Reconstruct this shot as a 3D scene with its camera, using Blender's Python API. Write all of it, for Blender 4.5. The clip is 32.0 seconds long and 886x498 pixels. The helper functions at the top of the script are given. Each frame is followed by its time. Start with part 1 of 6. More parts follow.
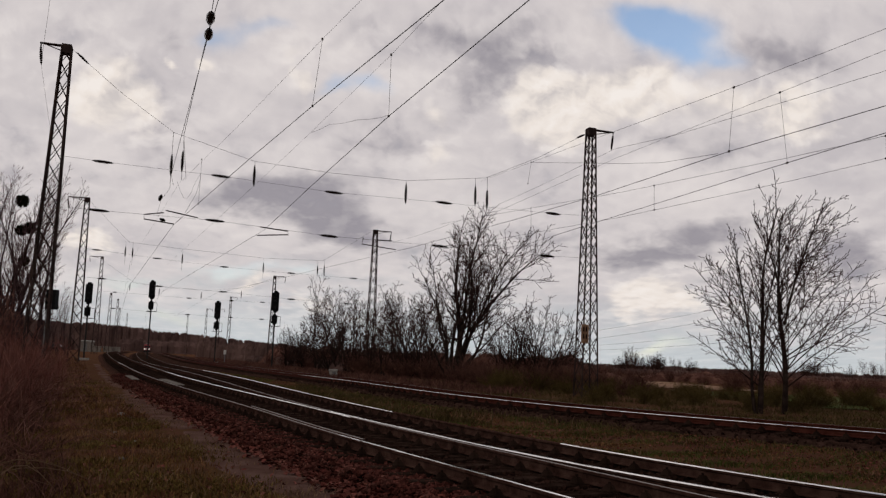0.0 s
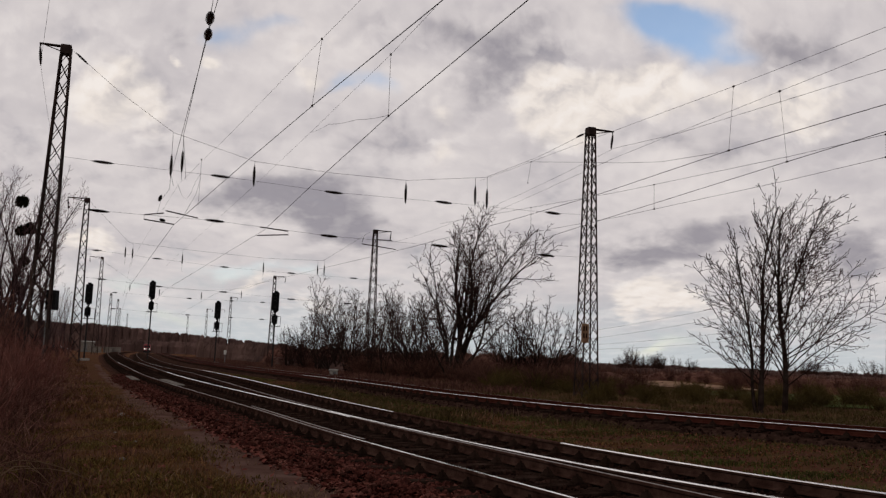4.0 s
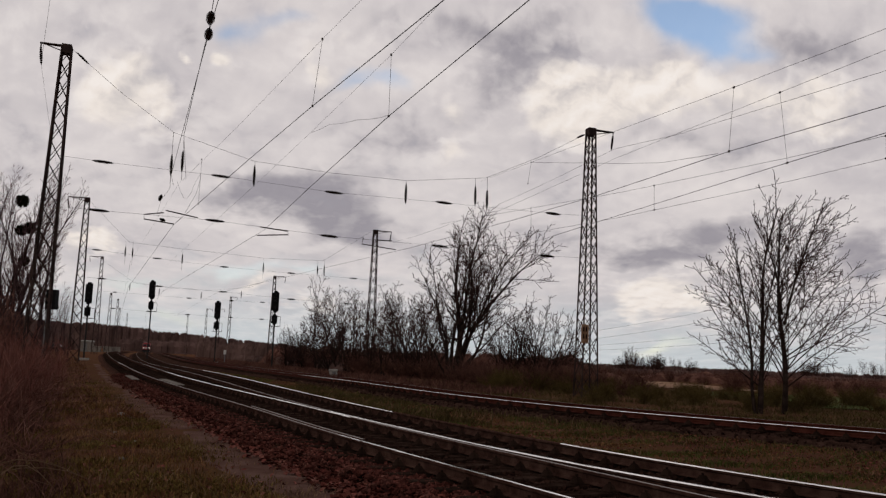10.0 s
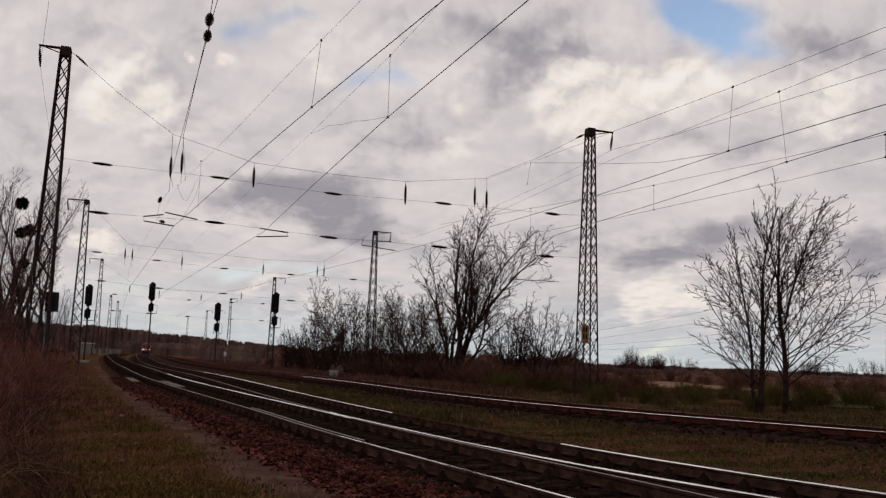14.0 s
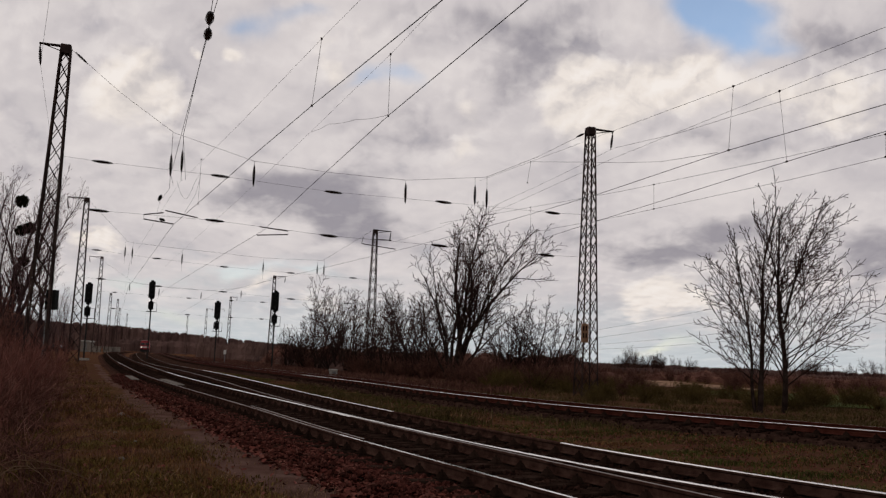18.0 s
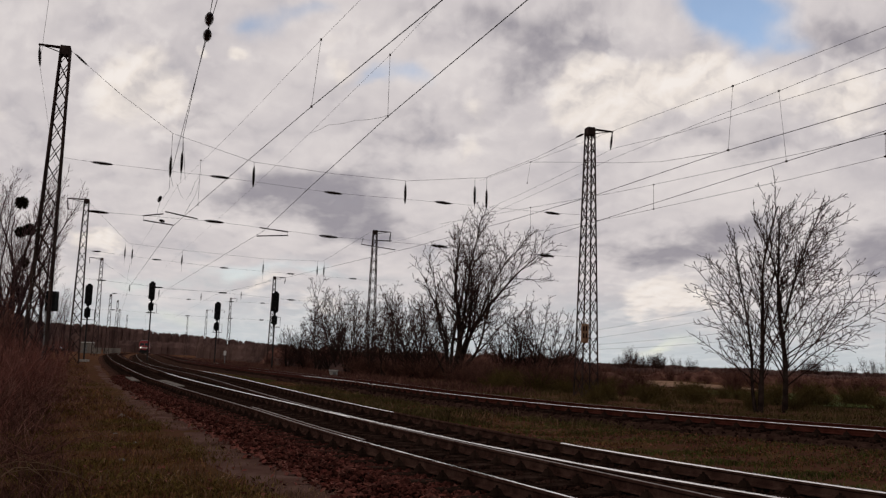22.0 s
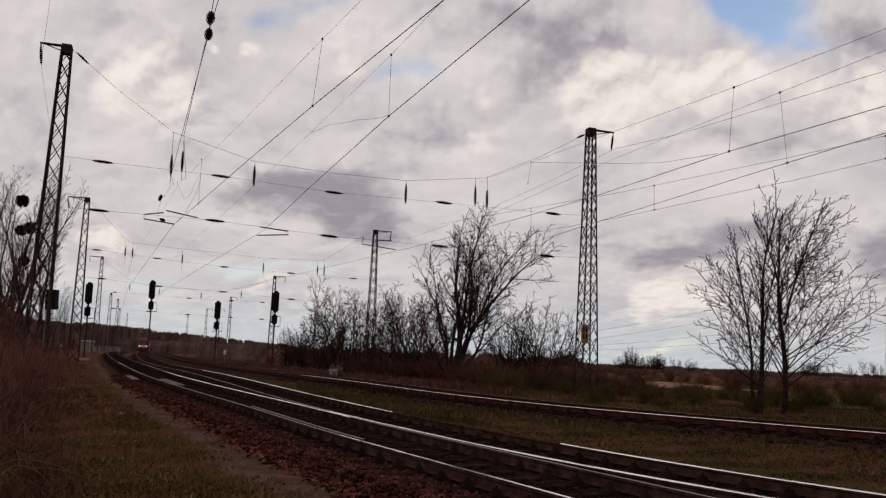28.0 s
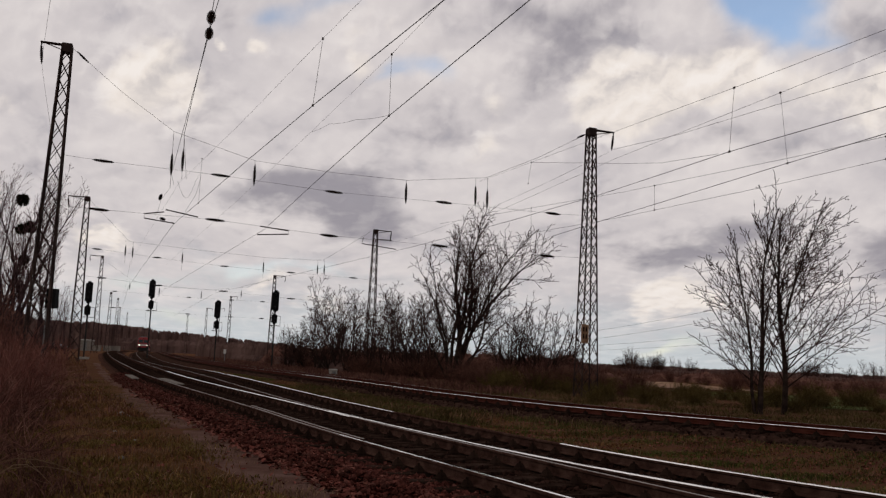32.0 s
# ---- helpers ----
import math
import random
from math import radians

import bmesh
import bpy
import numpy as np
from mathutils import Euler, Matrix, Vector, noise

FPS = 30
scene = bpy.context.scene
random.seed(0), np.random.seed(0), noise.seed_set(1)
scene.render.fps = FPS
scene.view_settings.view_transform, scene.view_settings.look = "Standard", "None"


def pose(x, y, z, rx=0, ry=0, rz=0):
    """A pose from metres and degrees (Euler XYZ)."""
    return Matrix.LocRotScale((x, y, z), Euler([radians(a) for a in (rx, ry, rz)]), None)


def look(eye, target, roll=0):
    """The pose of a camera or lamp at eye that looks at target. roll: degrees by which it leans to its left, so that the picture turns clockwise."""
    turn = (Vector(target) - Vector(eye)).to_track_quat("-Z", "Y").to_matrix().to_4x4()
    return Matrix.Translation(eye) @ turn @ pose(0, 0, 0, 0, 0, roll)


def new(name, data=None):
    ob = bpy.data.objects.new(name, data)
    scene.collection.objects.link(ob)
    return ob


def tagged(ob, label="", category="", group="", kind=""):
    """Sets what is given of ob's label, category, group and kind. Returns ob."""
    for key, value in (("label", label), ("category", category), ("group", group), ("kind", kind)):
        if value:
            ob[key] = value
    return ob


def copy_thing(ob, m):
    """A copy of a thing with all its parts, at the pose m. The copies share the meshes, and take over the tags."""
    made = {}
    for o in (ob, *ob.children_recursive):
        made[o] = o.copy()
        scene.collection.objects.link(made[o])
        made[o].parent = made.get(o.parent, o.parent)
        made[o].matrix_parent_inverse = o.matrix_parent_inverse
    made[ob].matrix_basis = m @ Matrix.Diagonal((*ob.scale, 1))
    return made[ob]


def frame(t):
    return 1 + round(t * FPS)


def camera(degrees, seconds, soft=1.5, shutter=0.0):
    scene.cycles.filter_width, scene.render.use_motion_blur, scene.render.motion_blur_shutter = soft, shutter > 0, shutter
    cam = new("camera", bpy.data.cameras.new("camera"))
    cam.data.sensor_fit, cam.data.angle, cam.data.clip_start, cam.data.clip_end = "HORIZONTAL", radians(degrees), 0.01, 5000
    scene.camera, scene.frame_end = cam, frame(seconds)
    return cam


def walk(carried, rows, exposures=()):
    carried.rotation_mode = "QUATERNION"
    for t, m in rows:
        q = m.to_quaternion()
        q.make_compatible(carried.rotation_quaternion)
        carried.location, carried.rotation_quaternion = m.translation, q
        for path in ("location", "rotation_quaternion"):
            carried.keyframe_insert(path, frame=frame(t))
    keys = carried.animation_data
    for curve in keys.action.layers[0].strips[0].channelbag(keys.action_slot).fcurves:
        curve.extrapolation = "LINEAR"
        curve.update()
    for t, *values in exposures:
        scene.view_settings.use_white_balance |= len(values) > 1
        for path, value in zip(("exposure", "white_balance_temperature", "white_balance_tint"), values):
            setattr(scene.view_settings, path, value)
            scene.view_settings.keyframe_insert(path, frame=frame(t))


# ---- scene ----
from mathutils import kdtree

HFOV = 53.66
cam = camera(HFOV, 32.0, soft=1.3)
EYE = (0.0, 0.0, 1.28)          # rail tops are z = 0
PITCH, ROLL = 7.056, 2.3


def held(right=0.0, down=0.0, turn=0.0):
    """The hand-held pose: small swings in thousandths of a radian, and a lean in degrees."""
    yaw, tilt = -right / 1000, radians(PITCH) + down / 1000
    ahead = Vector((math.sin(yaw) * math.cos(tilt), math.cos(yaw) * math.cos(tilt), math.sin(tilt)))
    return look(EYE, Vector(EYE) + ahead, ROLL + turn)


walk(cam, [
    (0.0, held(0.1, 0.0, 0.03)), (0.4, held(0.0, 0.2, -0.02)), (0.6, held(-0.3, 0.5, -0.11)),
    (0.9, held(-0.9, 1.7, -0.30)), (1.0, held(-1.9, 3.6, -0.65)), (1.1, held(-2.5, 4.8, -0.86)),
    (1.2, held(-2.4, 4.5, -0.80)), (1.35, held(-1.9, 3.2, -0.60)), (1.5, held(-1.6, 2.3, -0.45)),
    (1.65, held(-0.6, 0.4, -0.15)), (1.8, held(0.0, -0.9, 0.05)), (2.0, held(0.1, -1.1, 0.07)),
    (2.5, held(-0.1, -0.8, -0.05)), (3.0, held(-0.2, -0.5, -0.13)), (3.5, held(0.1, -0.4, -0.10)),
    (5.5, held(0.1, -0.4, -0.10)), (6.0, held(-0.2, 0.4, -0.13)), (6.5, held(-0.2, -0.5, -0.13)),
    (7.0, held(-0.1, -0.5, -0.07)), (8.0, held(-0.1, 0.3, -0.06)), (9.0, held(0.2, -0.2, -0.04)),
    (10.0, held(0.1, 0.0, 0.03)), (11.0, held(-0.2, -0.3, -0.12)), (12.0, held(-0.3, 0.1, -0.05)),
    (12.5, held(0.2, -0.5, -0.04)), (13.0, held(-0.2, 0.4, -0.13)), (13.5, held(0.2, -0.4, -0.09)),
    (14.0, held(-0.1, 0.8, -0.22)), (14.5, held(-0.1, 0.0, -0.12)), (16.5, held(-0.1, -0.1, 0.02)),
    (17.0, held(-0.2, 0.4, -0.13)), (18.0, held(-0.2, -0.6, -0.09)), (19.0, held(-0.2, 0.2, -0.08)),
    (20.0, held(0.2, -0.4, -0.08)), (21.0, held(0.1, -0.5, -0.06)), (21.5, held(0.2, -0.9, -0.01)),
    (22.0, held(-0.3, 0.0, -0.22)), (22.5, held(-0.6, -0.2, -0.26)), (23.0, held(-0.2, -0.5, -0.13)),
    (23.5, held(-0.1, -0.2, -0.21)), (24.0, held(0.2, -0.2, 0.0)), (25.0, held(0.0, 0.0, 0.02)),
    (25.5, held(0.2, 0.0, 0.0)), (27.5, held(-0.1, 0.0, -0.03)), (28.0, held(0.1, 0.0, 0.03)),
    (29.0, held(0.2, -0.3, 0.14)), (30.0, held(0.1, -1.0, 0.04)), (31.0, held(0.2, -0.3, 0.14)),
    (32.0, held(0.2, -0.3, 0.14)),
], exposures=[(0.0, 0.0), (32.0, 0.0)])

# ---------------------------------------------------------------- light
SUN_ELEVATION, SUN_ROTATION = 34, 215
world = bpy.data.worlds.new("sky")
scene.world = world
world.use_nodes = True
wn, wl = world.node_tree.nodes, world.node_tree.links
wn.clear()
w_out = wn.new("ShaderNodeOutputWorld")
w_sky = wn.new("ShaderNodeTexSky")
w_sky.sky_type, w_sky.sun_disc = "NISHITA", False
w_sky.ozone_density, w_sky.dust_density = 0.5, 0.6
w_sky.sun_elevation, w_sky.sun_rotation = radians(SUN_ELEVATION), radians(SUN_ROTATION)
w_blue = wn.new("ShaderNodeBackground")
w_blue.inputs["Strength"].default_value = 0.15
wl.new(w_sky.outputs[0], w_blue.inputs["Color"])
# the cloud cover that goes on round the rest of the sky
w_co = wn.new("ShaderNodeTexCoord")
w_no = wn.new("ShaderNodeTexNoise")
w_no.inputs["Scale"].default_value, w_no.inputs["Detail"].default_value = 3.0, 5.0
wl.new(w_co.outputs["Generated"], w_no.inputs["Vector"])
w_ramp = wn.new("ShaderNodeValToRGB")
w_ramp.color_ramp.elements[0].position, w_ramp.color_ramp.elements[0].color = 0.3, (0.24, 0.23, 0.26, 1)
w_ramp.color_ramp.elements[1].position, w_ramp.color_ramp.elements[1].color = 0.75, (0.62, 0.59, 0.6, 1)
wl.new(w_no.outputs[0], w_ramp.inputs[0])
w_grey = wn.new("ShaderNodeBackground")
w_grey.inputs["Strength"].default_value = 0.55
wl.new(w_ramp.outputs[0], w_grey.inputs["Color"])
w_sep = wn.new("ShaderNodeSeparateXYZ")
wl.new(w_co.outputs["Generated"], w_sep.inputs[0])
w_side = wn.new("ShaderNodeMapRange")        # clear sky ahead behind the near clouds, closed cover behind
w_side.inputs["From Min"].default_value, w_side.inputs["From Max"].default_value = 0.75, 0.25
wl.new(w_sep.outputs["Y"], w_side.inputs["Value"])
w_mix = wn.new("ShaderNodeMixShader")
wl.new(w_side.outputs[0], w_mix.inputs[0])
wl.new(w_blue.outputs[0], w_mix.inputs[1])
wl.new(w_grey.outputs[0], w_mix.inputs[2])
wl.new(w_mix.outputs[0], w_out.inputs[0])

sun_data = bpy.data.lights.new("sun", "SUN")
sun_data.energy, sun_data.angle, sun_data.color = 0.5, radians(12), (1.0, 0.93, 0.84)
sun = new("sun", sun_data)
_a, _e = radians(SUN_ROTATION), radians(SUN_ELEVATION)
sun.matrix_basis = look(Vector((math.sin(_a) * math.cos(_e), math.cos(_a) * math.cos(_e), math.sin(_e))) * 50, (0, 0, 0))


# ---------------------------------------------------------------- materials
def material(name, colours, scale=6.0, rough=0.9, metal=0.0, bump=0.3, fine=60.0, vary=0.0, spec=0.02, warp=0.0):
    """Two scales of noise between the given colours, fine relief, and a little variation from piece to piece."""
    m = bpy.data.materials.new(name)
    m.use_nodes = True
    n, l = m.node_tree.nodes, m.node_tree.links
    b = n["Principled BSDF"]
    b.inputs["Roughness"].default_value, b.inputs["Metallic"].default_value = rough, metal
    b.inputs["Specular IOR Level"].default_value = spec
    co = n.new("ShaderNodeTexCoord")
    big, small = n.new("ShaderNodeTexNoise"), n.new("ShaderNodeTexNoise")
    big.inputs["Scale"].default_value, big.inputs["Detail"].default_value = scale, 5.0
    big.inputs["Distortion"].default_value = warp
    small.inputs["Scale"].default_value, small.inputs["Detail"].default_value = fine, 3.0
    for t in (big, small):
        l.new(co.outputs["Object"], t.inputs["Vector"])
    add = n.new("ShaderNodeMath")
    add.operation = "MULTIPLY_ADD"
    add.inputs[1].default_value = 0.45
    l.new(small.outputs[0], add.inputs[0])
    l.new(big.outputs[0], add.inputs[2])
    sub = n.new("ShaderNodeMath")
    sub.operation = "SUBTRACT"
    sub.inputs[1].default_value = 0.22
    l.new(add.outputs[0], sub.inputs[0])
    last = sub
    if vary:
        info = n.new("ShaderNodeObjectInfo")
        v = n.new("ShaderNodeMath")
        v.operation = "MULTIPLY_ADD"
        v.inputs[1].default_value = vary
        l.new(info.outputs["Random"], v.inputs[0])
        l.new(sub.outputs[0], v.inputs[2])
        last = n.new("ShaderNodeMath")
        last.operation = "SUBTRACT"
        last.inputs[1].default_value = vary / 2
        l.new(v.outputs[0], last.inputs[0])
    ramp = n.new("ShaderNodeValToRGB")
    e = ramp.color_ramp.elements
    while len(e) < len(colours):
        e.new(0.5)
    for i, c in enumerate(colours):
        e[i].position, e[i].color = 0.28 + 0.44 * i / max(1, len(colours) - 1), (*c, 1)
    l.new(last.outputs[0], ramp.inputs[0])
    l.new(ramp.outputs[0], b.inputs["Base Color"])
    if bump:
        bn = n.new("ShaderNodeBump")
        bn.inputs["Strength"].default_value, bn.inputs["Distance"].default_value = bump, 0.02
        l.new(add.outputs[0], bn.inputs["Height"])
        l.new(bn.outputs[0], b.inputs["Normal"])
    return m


def islands(m, amount=0.5):
    """Lets each loose piece of a mesh differ in brightness."""
    n, l = m.node_tree.nodes, m.node_tree.links
    b = n["Principled BSDF"]
    src = b.inputs["Base Color"].links[0].from_socket
    geo, mul, mix = n.new("ShaderNodeNewGeometry"), n.new("ShaderNodeMapRange"), n.new("ShaderNodeVectorMath")
    mul.inputs["To Min"].default_value, mul.inputs["To Max"].default_value = 1 - amount, 1 + amount
    l.new(geo.outputs["Random Per Island"], mul.inputs["Value"])
    mix.operation = "SCALE"
    l.new(src, mix.inputs[0])
    l.new(mul.outputs[0], mix.inputs["Scale"])
    l.new(mix.outputs[0], b.inputs["Base Color"])
    return m


M_EARTH = material("earth", [(0.06, 0.025, 0.018), (0.108, 0.048, 0.033), (0.085, 0.048, 0.021), (0.15, 0.073, 0.052)], 0.9, 0.95, spec=0.0, bump=1.0, fine=24)
M_BALLAST = material("ballast_bed", [(0.018, 0.0095, 0.0075), (0.04, 0.021, 0.0155), (0.075, 0.041, 0.031)], 5, 0.92, spec=0.0, bump=0.9, fine=28)
M_STONE = islands(material("ballast_stone", [(0.046, 0.0135, 0.011), (0.083, 0.028, 0.022), (0.13, 0.056, 0.045)], 7, 0.85, spec=0.0, bump=0.4, fine=90), 0.55)
M_SHOULDER = material("ballast_shoulder", [(0.028, 0.013, 0.01), (0.06, 0.029, 0.021), (0.1, 0.052, 0.038)], 4, 0.92, spec=0.0, bump=0.9, fine=26)
M_DARKSTONE = islands(material("oily_ballast_stone", [(0.012, 0.006, 0.005), (0.027, 0.013, 0.01), (0.046, 0.024, 0.018)], 7, 0.8, spec=0.0, bump=0.4, fine=90), 0.5)
M_LEAF = islands(material("dead_leaf", [(0.08, 0.021, 0.017), (0.14, 0.043, 0.033), (0.23, 0.105, 0.08)], 3, 0.75, bump=0.0), 0.5)
M_SLEEPER = material("tarred_sleeper_wood", [(0.014, 0.008, 0.006), (0.028, 0.016, 0.012), (0.05, 0.03, 0.023)], 4, 0.85, spec=0.0, bump=0.5, fine=40, vary=0.2)
M_RAILSIDE = material("brown_rail_side", [(0.03, 0.014, 0.011), (0.06, 0.03, 0.023), (0.1, 0.055, 0.042)], 6, 0.85, metal=0.0, spec=0.0, bump=0.3, fine=80)
M_SIDINGRUST = material("bright_red_rust", [(0.04, 0.011, 0.008), (0.07, 0.02, 0.014), (0.1, 0.034, 0.024)], 5, 0.85, metal=0.0, bump=0.3, fine=70)
# rail head metals, graded for a strong, a faint and hardly any gleam
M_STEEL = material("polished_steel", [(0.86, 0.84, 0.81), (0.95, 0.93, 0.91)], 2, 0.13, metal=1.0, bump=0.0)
M_FAINTGLEAM = material("faint_gleam_steel", [(0.17, 0.135, 0.12), (0.29, 0.245, 0.225)], 2, 0.5, metal=0.6, bump=0.0)
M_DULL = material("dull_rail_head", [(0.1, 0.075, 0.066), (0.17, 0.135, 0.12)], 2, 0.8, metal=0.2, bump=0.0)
M_MAST = material("weathered_mast_steel", [(0.022, 0.015, 0.014), (0.048, 0.032, 0.029), (0.09, 0.058, 0.048)], 1.5, 0.75, metal=0.1, bump=0.2, fine=40)
M_WIRE = material("tarnished_copper_wire", [(0.03, 0.026, 0.024), (0.06, 0.05, 0.045)], 2, 0.6, metal=0.5, bump=0)
M_INSUL = material("brown_glazed_porcelain", [(0.012, 0.008, 0.007), (0.028, 0.015, 0.012)], 3, 0.25, bump=0, spec=0.5)
M_BLACK = material("matt_black_enamel", [(0.008, 0.008, 0.009), (0.018, 0.018, 0.018)], 4, 0.6, bump=0.1)
M_GREYPOST = material("galvanised_post", [(0.12, 0.12, 0.12), (0.25, 0.25, 0.25)], 3, 0.55, metal=0.5, bump=0.1)
M_WHITE = material("weathered_white_paint", [(0.45, 0.44, 0.42), (0.7, 0.69, 0.66)], 3, 0.7, bump=0.1)
M_SLAB = material("dirty_concrete", [(0.13, 0.11, 0.095), (0.26, 0.23, 0.2)], 4, 0.9, bump=0.3)
M_CONCRETE = material("pale_concrete", [(0.22, 0.21, 0.19), (0.38, 0.36, 0.33)], 4, 0.9, bump=0.3)
M_BARK = material("grey_brown_bark", [(0.014, 0.009, 0.008), (0.03, 0.019, 0.016), (0.055, 0.038, 0.03)], 3, 0.9, bump=0.6, fine=35)
M_TWIG = material("bare_twig", [(0.03, 0.014, 0.012), (0.06, 0.03, 0.025)], 2, 0.9, bump=0)
M_BANKBARK = material("purple_grey_bark", [(0.03, 0.018, 0.018), (0.06, 0.036, 0.036), (0.1, 0.062, 0.06)], 3, 0.9, bump=0.5, fine=35)
M_BANKTWIG = material("purplish_twig", [(0.09, 0.048, 0.05), (0.17, 0.1, 0.1)], 2, 0.9, bump=0)
M_SCRUB = islands(material("dry_scrub", [(0.05, 0.022, 0.017), (0.1, 0.046, 0.035), (0.17, 0.085, 0.062)], 1.2, 0.95, bump=0.0), 0.5)
M_BRAMBLE = islands(material("reddish_bramble", [(0.08, 0.035, 0.028), (0.165, 0.075, 0.058), (0.28, 0.145, 0.11)], 1.2, 0.95, bump=0.0), 0.55)
M_SHOOTS = islands(material("reddish_shoots", [(0.1, 0.036, 0.029), (0.19, 0.074, 0.058), (0.33, 0.155, 0.125)], 1.2, 0.95, bump=0.0), 0.6)
M_OLIVE = islands(material("olive_scrub", [(0.055, 0.034, 0.015), (0.085, 0.06, 0.02), (0.14, 0.095, 0.045)], 0.6, 0.95, bump=0.0), 0.5)
M_GRASS = islands(material("winter_grass", [(0.055, 0.038, 0.016), (0.062, 0.072, 0.018), (0.1, 0.1, 0.032)], 0.9, 0.9, bump=0), 0.5)
M_DULLGRASS = islands(material("dull_winter_grass", [(0.14, 0.056, 0.033), (0.155, 0.08, 0.031), (0.24, 0.12, 0.066)], 0.8, 0.9, bump=0), 0.5)
M_MOSSGRASS = islands(material("moss_green_grass", [(0.105, 0.053, 0.022), (0.122, 0.083, 0.024), (0.165, 0.112, 0.042)], 0.9, 0.9, bump=0), 0.45)
M_PATH = material("trodden_gravel", [(0.08, 0.041, 0.032), (0.12, 0.066, 0.052), (0.16, 0.097, 0.08)], 2.2, 0.95, bump=0.8, fine=45, spec=0.0)
M_STUBBLE = material("tan_stubble", [(0.16, 0.09, 0.055), (0.27, 0.16, 0.1), (0.36, 0.23, 0.15)], 0.25, 0.95, bump=0.3, fine=9)
M_MEADOW = material("meadow_green", [(0.045, 0.045, 0.014), (0.07, 0.085, 0.022), (0.1, 0.12, 0.035)], 0.3, 0.95, bump=0.3, fine=12)
M_OLIVEGRASS = islands(material("dark_olive_grass", [(0.062, 0.034, 0.018), (0.07, 0.055, 0.02), (0.12, 0.08, 0.038)], 0.5, 0.9, bump=0), 0.5)
M_STRAW = islands(material("dry_straw", [(0.1, 0.055, 0.032), (0.23, 0.145, 0.09)], 1.2, 0.9, bump=0), 0.5)
M_RED = material("red_locomotive_paint", [(0.2, 0.01, 0.012), (0.28, 0.015, 0.016)], 2, 0.4, bump=0.05, spec=0.5)
M_DARKGREY = material("dark_grey_underframe", [(0.02, 0.02, 0.02), (0.045, 0.042, 0.04)], 3, 0.8, bump=0.1)
M_ROOF = material("grey_roof_paint", [(0.1, 0.1, 0.1), (0.16, 0.15, 0.15)], 3, 0.7, bump=0.1)
M_GLASS = material("dark_window_glass", [(0.01, 0.011, 0.012), (0.016, 0.017, 0.018)], 1, 0.08, bump=0, spec=0.6)
M_SIGN = material("faded_orange_sign", [(0.17, 0.085, 0.05), (0.3, 0.18, 0.11)], 5, 0.7, bump=0.1)
M_NEST = material("dark_mistletoe", [(0.01, 0.01, 0.006), (0.03, 0.028, 0.014)], 6, 0.95, bump=0)
# bare wood colour, lightened to take in the pale haze over far trees
M_HAZYWOODS = islands(material("hazy_bare_woodland", [(0.07, 0.043, 0.038), (0.11, 0.067, 0.058), (0.15, 0.095, 0.083)], 0.03, 0.95, bump=0, fine=0.4), 0.22)


def lamp_material(name, colour, strength):
    m = bpy.data.materials.new(name)
    m.use_nodes = True
    b = m.node_tree.nodes["Principled BSDF"]
    b.inputs["Base Color"].default_value = (*colour, 1)
    b.inputs["Emission Color"].default_value = (*colour, 1)
    b.inputs["Emission Strength"].default_value = strength
    return m


M_HEADLIGHT = lamp_material("headlight", (1.0, 0.95, 0.85), 2.5)


# ---------------------------------------------------------------- mesh helpers
def mesh_of(name, verts, faces, mats, indices=None, smooth=False):
    me = bpy.data.meshes.new(name)
    me.from_pydata([tuple(v) for v in verts], [], faces)
    for m in mats if isinstance(mats, (list, tuple)) else [mats]:
        me.materials.append(m)
    if indices is not None:
        me.polygons.foreach_set("material_index", indices)
    if smooth:
        me.polygons.foreach_set("use_smooth", [True] * len(me.polygons))
    me.update()
    return me


def attach(name, me, parent, label="", at=None):
    ob = new(name, me)
    ob.parent = parent
    if at is not None:
        ob.matrix_basis = at
    if label:
        ob["label"] = label
    return ob


def part(name, bm, mat, parent, label="", at=None):
    me = bpy.data.meshes.new(name)
    bm.to_mesh(me)
    bm.free()
    me.materials.append(mat)
    return attach(name, me, parent, label, at)


